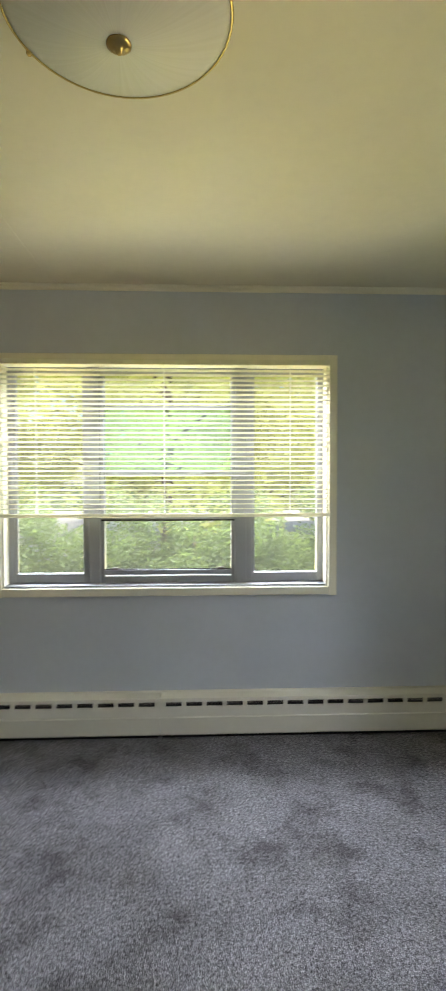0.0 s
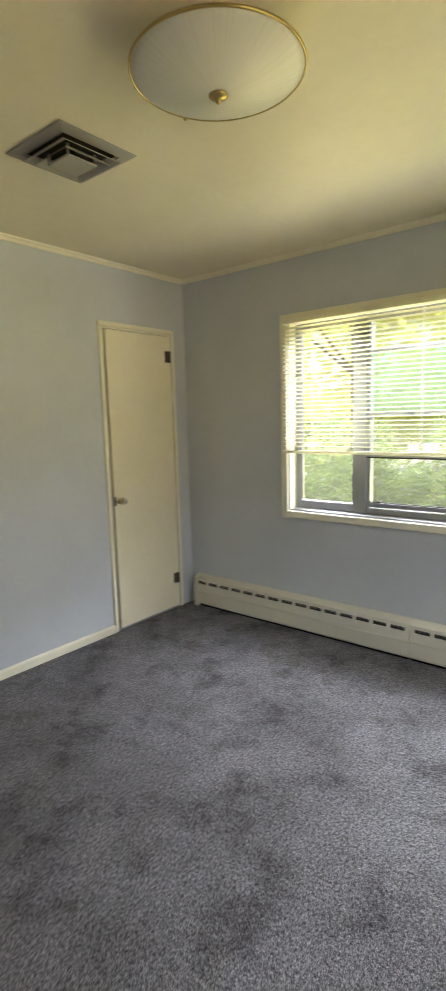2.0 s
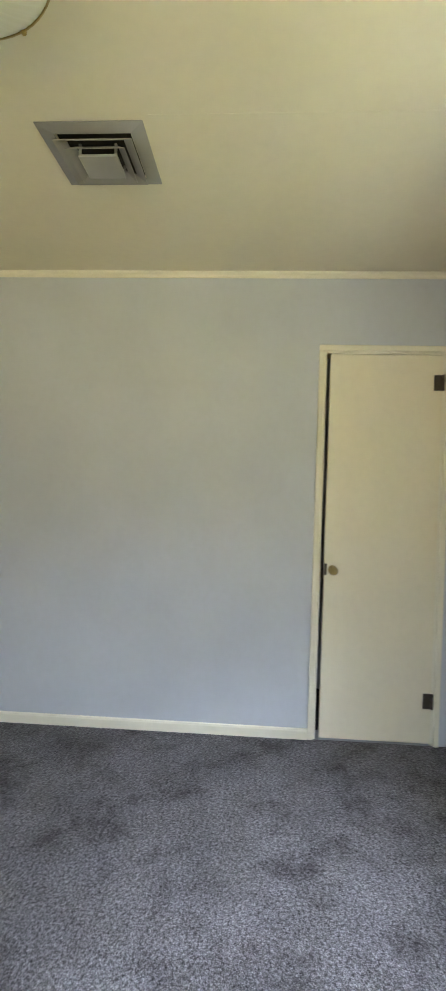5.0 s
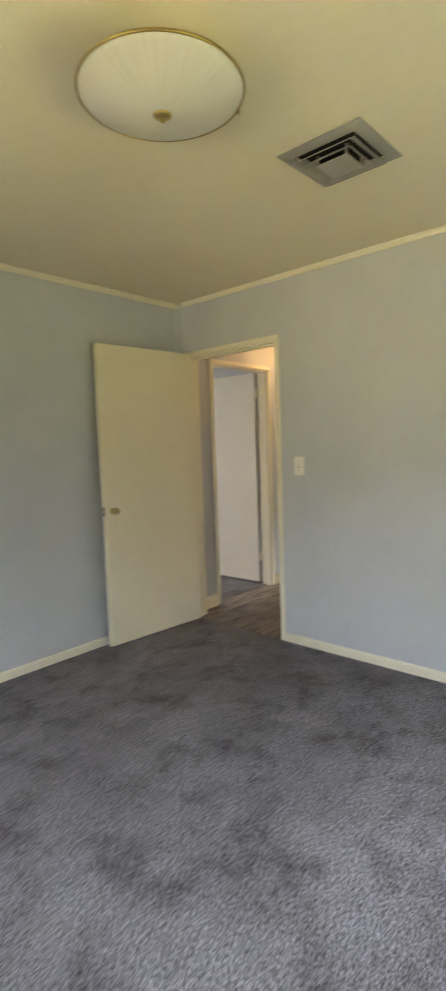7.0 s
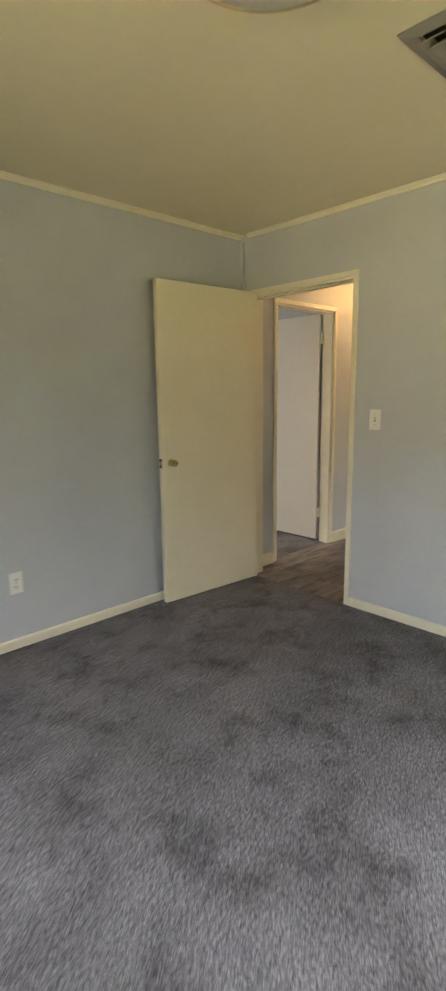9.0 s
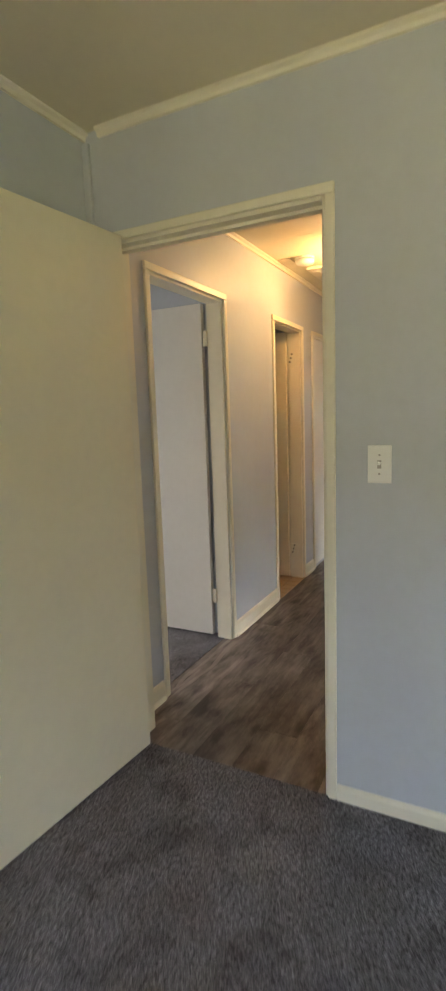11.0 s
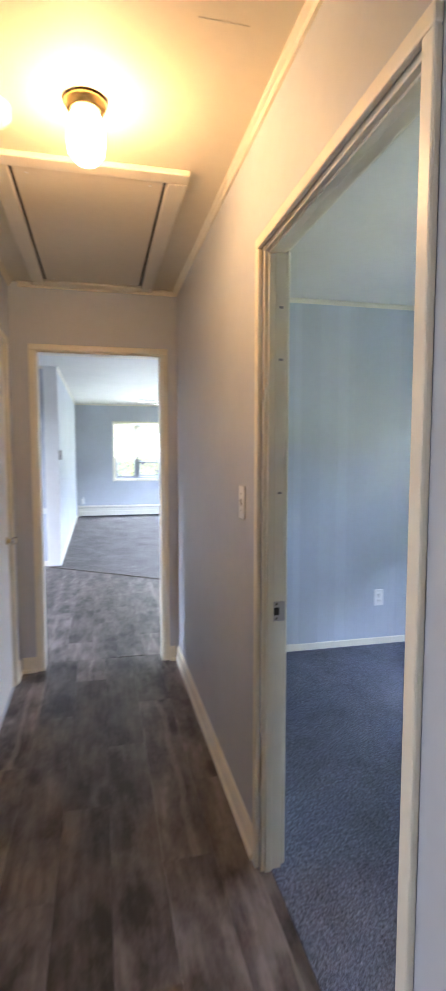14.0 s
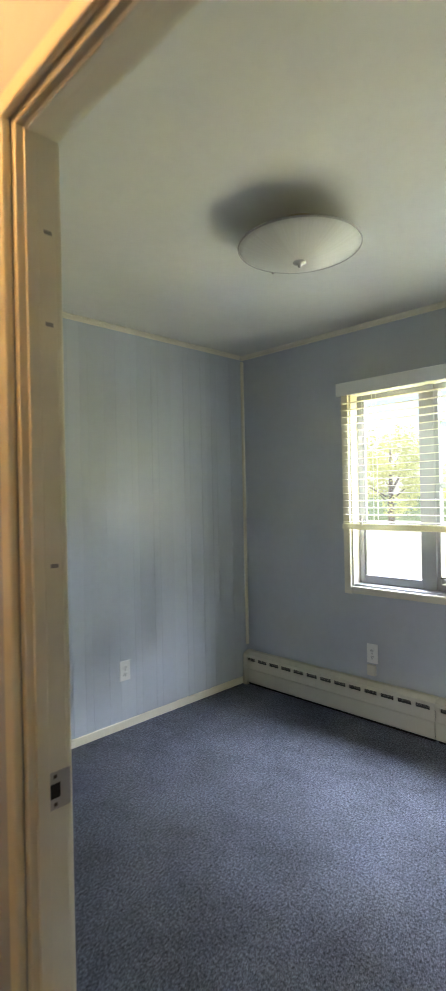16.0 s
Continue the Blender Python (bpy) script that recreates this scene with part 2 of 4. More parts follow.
GLASS_GREEN = glassy("green_screen_glass", (0.76, 0.93, 0.82), 0.1, 0.028)


def shade_glass():
    m = material("frosted_shade_glass", (0.72, 0.71, 0.64), 0.42)
    b = m.node_tree.nodes["Principled BSDF"]
    tc = m.node_tree.nodes.new("ShaderNodeTexCoord")
    grad = m.node_tree.nodes.new("ShaderNodeTexGradient")
    grad.gradient_type = "RADIAL"
    link(m, tc.outputs["Object"], grad.inputs["Vector"])
    n = noise_of(m, grad.outputs["Fac"], 60, 2)
    link(m, ramp(m, n, [(0.35, (0.70, 0.69, 0.62)), (0.65, (0.75, 0.74, 0.68))]), b.inputs["Base Color"])
    b.inputs["Transmission Weight"].default_value = 0.15
    return m


SHADE = shade_glass()
BULB = material("lit_bulb_glass", (1, 0.85, 0.6), 0.3)
BULB.node_tree.nodes["Principled BSDF"].inputs["Emission Color"].default_value = (1.0, 0.72, 0.36, 1)
BULB.node_tree.nodes["Principled BSDF"].inputs["Emission Strength"].default_value = 14.0
TILE = painted("ochre_tile", (0.5, 0.36, 0.22), 0.35, 0.3)
GROUT = painted("tile_grout", (0.3, 0.25, 0.2), 0.8)
LAWN = material("lawn_grass", (0.08, 0.12, 0.03), 0.9)
link(LAWN, ramp(LAWN, noise_of(LAWN, position(LAWN), 2.0, 8, 0.7), [(0.3, (0.05, 0.09, 0.02)), (0.7, (0.14, 0.19, 0.05))]), LAWN.node_tree.nodes["Principled BSDF"].inputs["Base Color"])
bump(LAWN, noise_of(LAWN, position(LAWN), 60, 4), 0.8, 0.03)
BARK = material("bark", (0.12, 0.09, 0.06), 0.9)
bump(BARK, noise_of(BARK, position(BARK), 25, 5), 0.8, 0.02)
HEDGE = leafy("hedge_leaves", (0.03, 0.05, 0.016), (0.15, 0.19, 0.08), (0.19, 0.25, 0.06))
LEAF = leafy("tree_leaves", (0.22, 0.25, 0.08), (0.36, 0.38, 0.14), (0.9, 0.9, 0.35))
FAN = painted("dark_fan_blade", (0.06, 0.055, 0.05), 0.4)


BOARD = painted("panel_board_paint", (0.5, 0.54, 0.58), 0.4)
_b = BOARD.node_tree.nodes["Principled BSDF"]
_tone = ramp(BOARD, BOARD.node_tree.nodes.new("ShaderNodeObjectInfo").outputs["Random"], [(0.0, (0.94, 0.945, 0.95)), (1.0, (1.04, 1.04, 1.035))])
link(BOARD, mixed(BOARD, "MULTIPLY", 1.0, _b.inputs["Base Color"].links[0].from_socket, _tone), _b.inputs["Base Color"])


# ---- mesh helpers ----
def mesh_of(name, bm, mat, smooth=False):
    me = bpy.data.meshes.new(name)
    bm.normal_update()
    bm.to_mesh(me)
    bm.free()
    me.materials.append(mat)
    if smooth:
        for p in me.polygons:
            p.use_smooth = True
    return me


def part(name, bm, mat, parent, label="", smooth=False):
    ob = new(name, mesh_of(name, bm, mat, smooth))
    ob.parent = parent
    return tagged(ob, label)


def empty(name, m, label, category, group="", kind=""):
    ob = new(name)
    ob.empty_display_size = 0.1
    ob.matrix_world = m
    return tagged(ob, label, category, group, kind)


def add_box(bm, x0, x1, y0, y1, z0, z1, bevel=0.0, seg=1):
    r = bmesh.ops.create_cube(bm, size=1.0)
    vs = r["verts"]
    sx, sy, sz = abs(x1 - x0), abs(y1 - y0), abs(z1 - z0)
    for v in vs:
        v.co = Vector(((x0 + x1) / 2 + v.co.x * sx, (y0 + y1) / 2 + v.co.y * sy, (z0 + z1) / 2 + v.co.z * sz))
    if bevel:
        edges = list({e for v in vs for e in v.link_edges})
        bmesh.ops.bevel(bm, geom=edges, offset=min(bevel, sx / 2.2, sy / 2.2, sz / 2.2), segments=seg, profile=0.5, affect="EDGES")
    return bm


def box(x0, x1, y0, y1, z0, z1, bevel=0.0, seg=1):
    return add_box(bmesh.new(), x0, x1, y0, y1, z0, z1, bevel, seg)


def lathe(profile, n=40, closed=False):
    """Turn (radius, height) pairs about z."""
    bm = bmesh.new()
    rings = [[bm.verts.new((r * math.cos(2 * math.pi * k / n), r * math.sin(2 * math.pi * k / n), z)) for k in range(n)] for r, z in profile]
    pairs = list(zip(rings, rings[1:])) + ([(rings[-1], rings[0])] if closed else [])
    for a, b in pairs:
        for k in range(n):
            bm.faces.new((a[k], a[(k + 1) % n], b[(k + 1) % n], b[k]))
    if not closed:
        bm.faces.new(rings[0][::-1])
        bm.faces.new(rings[-1])
    bmesh.ops.recalc_face_normals(bm, faces=bm.faces)
    return bm


def prism(points, lo, hi, axis):
    """A profile of two coordinates pushed along axis x or y (points are (depth, z)), or z (points are (x, y))."""
    bm = bmesh.new()
    put = {"x": lambda p, a: (a, p[0], p[1]), "y": lambda p, a: (p[0], a, p[1]), "z": lambda p, a: (p[0], p[1], a)}[axis]
    ends = [[bm.verts.new(put(p, a)) for p in points] for a in (lo, hi)]
    n = len(points)
    for k in range(n):
        bm.faces.new((ends[0][k], ends[0][(k + 1) % n], ends[1][(k + 1) % n], ends[1][k]))
    bm.faces.new(ends[0])
    bm.faces.new(ends[1][::-1])
    bmesh.ops.recalc_face_normals(bm, faces=bm.faces)
    return bm


CH = 2.44


def wall(name, axis, lo, hi, a0, a1, openings=(), mat=None, label="", z1=CH):
    """A wall from lo to hi in thickness, a0 to a1 in length, with openings (a0, a1, z0, z1)."""
    bm = bmesh.new()

    def piece(p, q, z0, z):
        if q - p > 1e-4 and z - z0 > 1e-4:
            if axis == "x":
                add_box(bm, p, q, lo, hi, z0, z)
            else:
                add_box(bm, lo, hi, p, q, z0, z)
    at = a0
    for p, q, z0, z in sorted(openings):
        piece(at, p, -0.1, z1)
        piece(p, q, -0.1, z0)
        piece(p, q, z, z1)
        at = q
    piece(at, a1, -0.1, z1)
    ob = new(name, mesh_of(name, bm, mat or WALL))
    return tagged(ob, label or "blue-grey painted plaster wall", "wall", kind="structure")


# ---- structure ----
DOOR_H = 2.043
WZ0, WZ1 = 0.81, 2.028
WIN = (0.906, 2.68, WZ0, WZ1)
WIN2 = (-2.781, -1.007, WZ0, WZ1)
wall("wall_north", "x", 0.0, 0.14, -0.83, 3.8, (WIN,))
N2 = -0.05
wall("wall_room_2_north", "x", N2, N2 + 0.14, -3.86, -0.83, (WIN2,))
# opening added in the unseen east wall to let fill light in
wall("wall_east", "y", 3.66, 3.8, -3.75, 0.0, ((-2.674, -0.90, WZ0, WZ1),))
wall("wall_south", "x", -3.78, -3.651, 0.0, 3.66)
wall("wall_west", "y", -0.115, 0.0, -3.655, 0.0, ((-3.57, -2.716, -0.1, DOOR_H), (-0.777, -0.151, 0.0, DOOR_H)))
wall("wall_closet", "x", -0.95, -0.85, -0.78, -0.115)
wall("wall_hall_north", "x", -2.63, -2.555, -3.735, -0.115, ((-1.846, -0.975, -0.1, DOOR_H),))
wall("wall_hall_south", "x", -3.755, -3.655, -3.735, 0.0,
     ((-1.13, -0.376, -0.1, DOOR_H), (-2.515, -1.91, -0.1, DOOR_H), (-3.539, -2.808, 0.0, DOOR_H)))
wall("wall_hall_end", "y", -3.86, -3.735, -6.6, -2.555, ((-3.519, -2.721, -0.1, DOOR_H),))
wall("wall_room_2_west", "y", -3.86, -3.70, -2.555, N2)
wall("wall_room_2_east", "y", -0.88, -0.78, -2.555, N2)
wall("wall_living_south", "x", -3.75, -3.63, -12.2, -7.05, mat=WALL_PALE, label="pale painted living room wall")
wall("wall_dining", "y", -7.20, -7.09, -6.6, -3.75, label="blue-grey dining wall below white chair rail")
# opening added out of view so the dining fill lamp can enter
wall("wall_dining_south", "x", -6.7, -6.6, -7.2, -3.735, ((-6.4, -4.626, WZ0, WZ1),))
LRWIN = (-2.80, -1.026, WZ0, WZ1)
wall("wall_living_west", "y", -12.34, -12.2, -3.86, 0.14, (LRWIN,))
# bare opening assumed here, out of view, to admit the north fill
wall("wall_living_north", "x", 0.0, 0.14, -12.2, -3.86, ((-8.9, -6.0, WZ0, WZ1),))
# unseen opening without a window, added for the south room fill lamp
wall("wall_bedroom_south", "x", -7.3, -7.2, -1.6, 2.1, ((-0.6, 1.0, WZ0, WZ1),))
wall("wall_bedroom_east", "y", 2.0, 2.1, -7.2, -3.75)
wall("wall_bedroom_west", "y", -1.62, -1.165, -7.2, -3.75)
wall("wall_bath_west", "y", -2.76, -2.68, -5.6, -3.73)
wall("wall_bath_south", "x", -5.7, -5.6, -2.76, -1.62)

tagged(new("floor", mesh_of("floor", box(-12.34, 3.8, -7.3, 0.14, -0.3, -0.02), BLACK)), "concealed floor slab under the coverings", "floor", kind="structure")


def sheet(name, pts, z0, z1, mat, label):
    return tagged(new(name, mesh_of(name, prism(pts, z0, z1, "z"), mat)), label, "carpet", kind="structure")


def rect(x0, x1, y0, y1):
    return [(x0, y0), (x1, y0), (x1, y1), (x0, y1)]


sheet("carpet_bedroom", rect(0.0, 3.66, -3.651, 0.0), -0.02, 0.0, CARPET, "stained mottled grey cut-pile carpet")
sheet("carpet_room_2", [(-3.70, -2.555), (-1.846, -2.555), (-1.846, -2.59), (-0.975, -2.59), (-0.975, -2.555), (-0.88, -2.555), (-0.88, N2), (-3.70, N2)], -0.02, 0.0, CARPET_2, "short-pile blue-grey carpet")
sheet("carpet_south_room", [(-1.52, -3.755), (-1.13, -3.755), (-1.13, -3.71), (-0.376, -3.71), (-0.376, -3.755), (2.0, -3.75), (2.0, -7.2), (-1.52, -7.2)], -0.02, 0.0, CARPET, "worn grey-brown cut-pile carpet")
sheet("carpet_living", [(-12.2, -3.74), (-7.0, -3.74), (-4.25, 0.0), (-12.2, 0.0)], -0.02, 0.002, CARPET_3, "grey-brown living room carpet with a slanting edge")
sheet("carpet_edge_strip", [(-7.0, -3.74), (-6.97, -3.74), (-4.22, 0.0), (-4.25, 0.0)], -0.02, 0.005, DARKMETAL, "dark metal strip along carpet edge")

for nm, x0, x1, y0, y1, mt in (("ceiling_bedroom", -0.115, 3.8, -3.75, 0.14, CEIL), ("ceiling_hall", -3.86, -0.115, -3.75, -2.58, CEIL),
                               ("ceiling_room_2", -3.86, -0.115, -2.58, 0.14, CEIL_2), ("ceiling_living", -12.34, -3.86, -7.3, 0.14, CEIL_2),
                               ("ceiling_south", -3.86, 3.8, -7.3, -3.75, CEIL_2)):
    tagged(new(nm, mesh_of(nm, box(x0, x1, y0, y1, CH, CH + 0.25), mt)), "matt painted plasterboard ceiling", "ceiling", kind="structure")

# hairline seams in the hall ceiling
for x, y0, y1 in ((-1.54, -2.888, -2.759), (-1.538, -3.338, -3.239)):
    tagged(new("trim_ceiling_seam", mesh_of("trim_ceiling_seam", box(x - 0.001, x + 0.001, y0, y1, CH - 0.0012, CH + 0.001), HEAT)), "hairline crack along ceiling board joint", "trim", kind="structure")


tagged(new("trim_ceiling_joint", mesh_of("trim_ceiling_joint", box(1.19, 1.197, -1.47, -0.03, CH - 0.0009, CH + 0.001, 0.0004), CEIL)), "faint ridge of taped ceiling joint", "trim", kind="structure")


def run(name, axis, a0, a1, at, side, profile, mat, label):
    """Trim along a wall face at 'at'; side is the way the room lies (+1 or -1). Profile: (depth, z)."""
    pts = [(at + side * d, z) for d, z in profile]
    tagged(new(name, mesh_of(name, prism(pts, a0, a1, axis), mat)), label, "trim", kind="structure")


CROWN = [(0, CH), (0.024, CH), (0.024, CH - 0.008), (0.013, CH - 0.016), (0.009, CH - 0.028), (0, CH - 0.03)]
BASE = [(0, -0.015), (0.013, -0.015), (0.013, 0.044), (0.009, 0.053), (0, 0.056)]
BASE_HALL = [(0, -0.015), (0.02, -0.015), (0.02, 0.012), (0.013, 0.02), (0.013, 0.075), (0.006, 0.092), (0, 0.094)]
CL, BL = "cream painted crown moulding strip", "cream painted wooden baseboard"
for ax, a0, a1, at, sd in (("x", 0.0, 3.66, 0.0, -1), ("x", 0.0, 3.66, -3.651, 1), ("y", -3.58, -0.03, 0.0, 1), ("y", -3.58, -0.03, 3.66, -1),
                           ("x", -3.735, -0.115, -3.655, 1), ("x", -3.735, -0.115, -2.63, -1), ("y", -3.6, -2.63, -3.735, 1), ("y", -3.6, -2.63, -0.115, -1),
                           ("x", -3.70, -0.88, N2, -1), ("y", -2.52, N2 - 0.03, -3.70, 1), ("x", -12.2, -7.05, -3.63, 1), ("y", -3.7, -0.03, -12.2, 1),
                           ("y", -6.6, -3.78, -7.09, 1)):
    run("trim_crown", ax, a0, a1, at, sd, CROWN, TRIM, CL)
for ax, a0, a1, at, sd in (("x", 0.0, 3.66, -3.651, 1), ("y", -2.69, -0.801, 0.0, 1), ("y", -3.6, -0.0, 3.66, -1), ("y", -2.52, N2 - 0.06, -3.70, 1),
                           ("x", -12.12, -7.05, -3.63, 1), ("y", -6.6, -3.78, -7.09, 1)):
    run("baseboard", ax, a0, a1, at, sd, BASE, TRIM, BL)
for ax, a0, a1, at, sd in (("x", -1.88, -1.16, -3.655, 1), ("x", -0.338, -0.115, -3.655, 1), ("x", -2.778, -2.545, -3.655, 1), ("x", -3.722, -3.569, -3.655, 1),
                           ("x", -3.735, -1.885, -2.63, -1), ("x", -0.945, -0.115, -2.63, -1), ("y", -3.635, -3.549, -3.735, 1), ("y", -2.691, -2.65, -3.735, 1),
                           ("y", -3.635, -3.572, -0.115, -1)):
    run("baseboard", ax, a0, a1, at, sd, BASE_HALL, TRIM, BL)
run("trim_chair_rail", "y", -6.6, -3.785, -7.09, 1, [(0, 0.65), (0.012, 0.65), (0.022, 0.68), (0.022, 0.70), (0.01, 0.72), (0, 0.72)], PLASTIC, "white chair rail on dining wall")
tagged(new("trim_wall_end", mesh_of("trim_wall_end", box(-7.055, -7.03, -3.78, -3.615, 0.0, CH - 0.001, 0.003), PLASTIC)), "white wooden casing on wall end", "trim", kind="structure")
tagged(new("trim_corner_bead", mesh_of("trim_corner_bead", box(-3.70, -3.675, N2 - 0.025, N2, 0.28, CH - 0.04, 0.008, 2), TRIM)), "thin cream corner bead", "trim", kind="structure")
tagged(new("trim_corner_bead", mesh_of("trim_corner_bead", box(0.0, 0.018, -3.651, -3.619, 0.085, CH - 0.04, 0.006, 2), WALL)), "thin painted corner bead", "trim", kind="structure")


# ---- doors ----
def frame_parts(name, axis, a0, a1, lo, hi, label, sides=(1, 1), lead=0.036):
    """Jambs, stops and casings round an opening a0..a1 in a wall lo..hi; sides: casing on the hi and the lo face."""
    root = empty(name, Matrix.Identity(4), label, "door", kind="structure")

    def b(p, q, d0, d1, z0, z1, bev):
        return box(p, q, d0, d1, z0, z1, bev, 2) if axis == "x" else box(d0, d1, p, q, z0, z1, bev, 2)
    t = 0.018
    part("jamb", b(a0, a0 + t, lo + 0.002, hi - 0.002, -0.004, DOOR_H, 0.002), TRIM, root)
    part("jamb", b(a1 - t, a1, lo + 0.002, hi - 0.002, -0.004, DOOR_H, 0.002), TRIM, root)
    part("head_jamb", b(a0 + t, a1 - t, lo + 0.002, hi - 0.002, DOOR_H - t, DOOR_H, 0.002), TRIM, root)
    for on, face, s in ((sides[0], hi, 1), (sides[1], lo, -1)):
        if not on:
            continue
        for p, q in ((a0 - lead + 0.006, a0 + 0.006), (a1 - 0.006, a1 + lead - 0.006)):
            part("casing", b(p, q, face + (0 if s > 0 else -0.016), face + (0.016 if s > 0 else 0), 0.0, DOOR_H - 0.006, 0.005), TRIM, root)
        part("head_casing", b(a0 - lead + 0.006, a1 + lead - 0.006, face + (0 if s > 0 else -0.016), face + (0.016 if s > 0 else 0), DOOR_H - 0.006, DOOR_H + lead - 0.006, 0.005), TRIM, root)
    return root, b, t


def knob_into(parent, x, y, z, way):
    """Crystal knob on a brass rose, standing out of a door face along way (unit x or y vector)."""
    turn = Vector((0, 0, 1)).rotation_difference(Vector(way)).to_matrix().to_4x4()
    m = Matrix.Translation((x, y, z)) @ turn
    rose = lathe([(0.023, 0.0), (0.023, 0.004), (0.017, 0.008), (0.011, 0.011), (0.011, 0.028)], 20)
    rose.transform(m)
    k = part("knob_rose", rose, BRASS, parent, "worn brass knob rose", True)
    kn = lathe([(0.01, 0.026), (0.018, 0.03), (0.023, 0.038), (0.023, 0.046), (0.018, 0.054), (0.008, 0.057)], 10)
    kn.transform(m)
    part("knob", kn, CRYSTAL, k, "faceted clear glass knob")


# bedroom doorway and its open door
root, b, t = frame_parts("door_1", "y", -3.57, -2.716, -0.115, 0.0, "cream painted doorway between bedroom and hall", (1, 1), 0.032)
part("stop", b(-2.742, -2.734, -0.075, -0.042, -0.004, DOOR_H - 0.018, 0.002), TRIM, root)
part("stop", b(-3.552, -2.742, -0.075, -0.042, DOOR_H - 0.03, DOOR_H - 0.018, 0.002), TRIM, root)
leaf_m = pose(0.018, -3.487, 0, 0, 0, -4.0)
slab = tagged(new("bedroom_door", mesh_of("bedroom_door", box(0.0, 0.818, -0.035, 0.0, 0.012, DOOR_H + 0.004, 0.003, 2), DOOR)),
              "cream painted flush door standing wide open", "door")
slab.matrix_world = leaf_m
knob_into(slab, 0.755, 0.0, 0.94, (0, 1, 0))
knob_into(slab, 0.755, -0.035, 0.94, (0, -1, 0))
part("latch_plate", box(0.8175, 0.8195, -0.03, -0.005, 0.91, 0.97), DARKMETAL, slab, "dark metal latch plate")
part("latch_bolt", box(0.818, 0.826, -0.024, -0.011, 0.93, 0.95, 0.003), STEEL, slab)
for z in (0.25, 1.8):
    part("hinge", box(-0.012, 0.001, -0.04, -0.026, z - 0.045, z + 0.045, 0.004, 2), TRIM, slab, "paint-covered butt hinge")

# closet door
root, b, t = frame_parts("door_2", "y", -0.777, -0.151, -0.115, 0.0, "cream painted closet doorway", (1, 0), 0.03)
slab = tagged(new("closet_door", mesh_of("closet_door", box(-0.03, 0.004, -0.740, -0.170, 0.012, DOOR_H - 0.022, 0.003, 2), DOOR)),
              "cream painted flush closet door, closed", "door")
knob_into(slab, 0.004, -0.697, 0.90, (1, 0, 0))
part("latch_plate", box(0.002, 0.007, -0.741, -0.727, 0.87, 0.93), DARKMETAL, slab)
for z in (0.235, 1.88):
    h = part("hinge", box(0.003, 0.008, -0.213, -0.173, z - 0.04, z + 0.04, 0.002), DARKMETAL, slab, "dark metal surface hinge")
    part("hinge_knuckle", box(0.004, 0.018, -0.176, -0.162, z - 0.042, z + 0.042, 0.005, 2), DARKMETAL, h)

# south room door
root, b, t = frame_parts("door_3", "x", -1.13, -0.376, -3.755, -3.655, "cream painted doorway to south room", (1, 0))
slab = tagged(new("south_room_door", mesh_of("south_room_door", box(-1.134, -1.099, -4.50, -3.782, 0.015, DOOR_H - 0.012, 0.003, 2), DOOR_W)),
              "white painted flush door opened into carpeted room", "door")
for z in (0.27, 1.83):
    part("hinge", box(-1.121, -1.101, -3.775, -3.75, z - 0.045, z + 0.045, 0.003, 2), TRIM, slab, "paint-covered butt hinge")

# bathroom door
root, b, t = frame_parts("door_4", "x", -2.515, -1.91, -3.755, -3.655, "cream painted doorway to tiled room", (1, 1))
slab = tagged(new("bathroom_door", mesh_of("bathroom_door", box(-2.488, -2.453, -4.28, -3.762, 0.015, DOOR_H - 0.012, 0.003, 2), DOOR)),
              "cream painted flush door opened inward", "door")
for z in (0.25, 1.83):
    h = part("hinge", box(-2.4885, -2.486, -3.773, -3.693, z - 0.045, z + 0.045), TRIM, slab, "paint-chipped butt hinge")
    for dz in (-0.03, 0.0, 0.03):
        part("screw", box(-2.487, -2.4845, -3.737 + dz * 0.3, -3.725 + dz * 0.3, z + dz - 0.006, z + dz + 0.006), DARKMETAL, h)

# hall closet door, closed
root, b, t = frame_parts("door_5", "x", -3.539, -2.808, -3.755, -3.655, "cream painted hall closet doorway", (1, 0))
slab = tagged(new("hall_closet_door", mesh_of("hall_closet_door", box(-3.508, -2.839, -3.697, -3.662, 0.012, DOOR_H - 0.022, 0.003, 2), DOOR_W)),
              "cream-white flush closet door, closed", "door")
knob_into(slab, -3.446, -3.662, 0.90, (0, 1, 0))

# room 2 doorway, no leaf in sight
root, b, t = frame_parts("door_6", "x", -1.846, -0.975, -2.63, -2.555, "cream painted doorway with worn jamb to blue-grey room")
part("stop", b(-1.828, -1.821, -2.615, -2.592, -0.004, DOOR_H - 0.018, 0.002), TRIM, root)
part("stop", b(-1.0, -0.993, -2.615, -2.592, -0.004, DOOR_H - 0.018, 0.002), TRIM, root)
part("stop", b(-1.821, -1.0, -2.615, -2.592, DOOR_H - 0.025, DOOR_H - 0.018, 0.002), TRIM, root)
plate = part("strike_plate", box(-1.828, -1.8255, -2.602, -2.552, 0.86, 0.925, 0.001), STEEL, root, "worn steel strike plate")
part("strike_hole", box(-1.8256, -1.8248, -2.59, -2.572, 0.88, 0.905), BLACK, plate)
for z in (0.869, 0.917):
    part("screw", box(-1.8256, -1.8245, -2.584, -2.578, z - 0.003, z + 0.003), DARKMETAL, plate)
for y, z in ((-2.572, 1.70), (-2.572, 1.86), (-2.572, 1.28)):
    part("filled_mark", box(-1.8282, -1.8272, y - 0.008, y + 0.006, z - 0.004, z + 0.003), VENT, root, "grey filled screw mark")

# opening at the hall's end
frame_parts("door_7", "y", -3.519, -2.721, -3.86, -3.735, "cream cased opening from hall to living room")


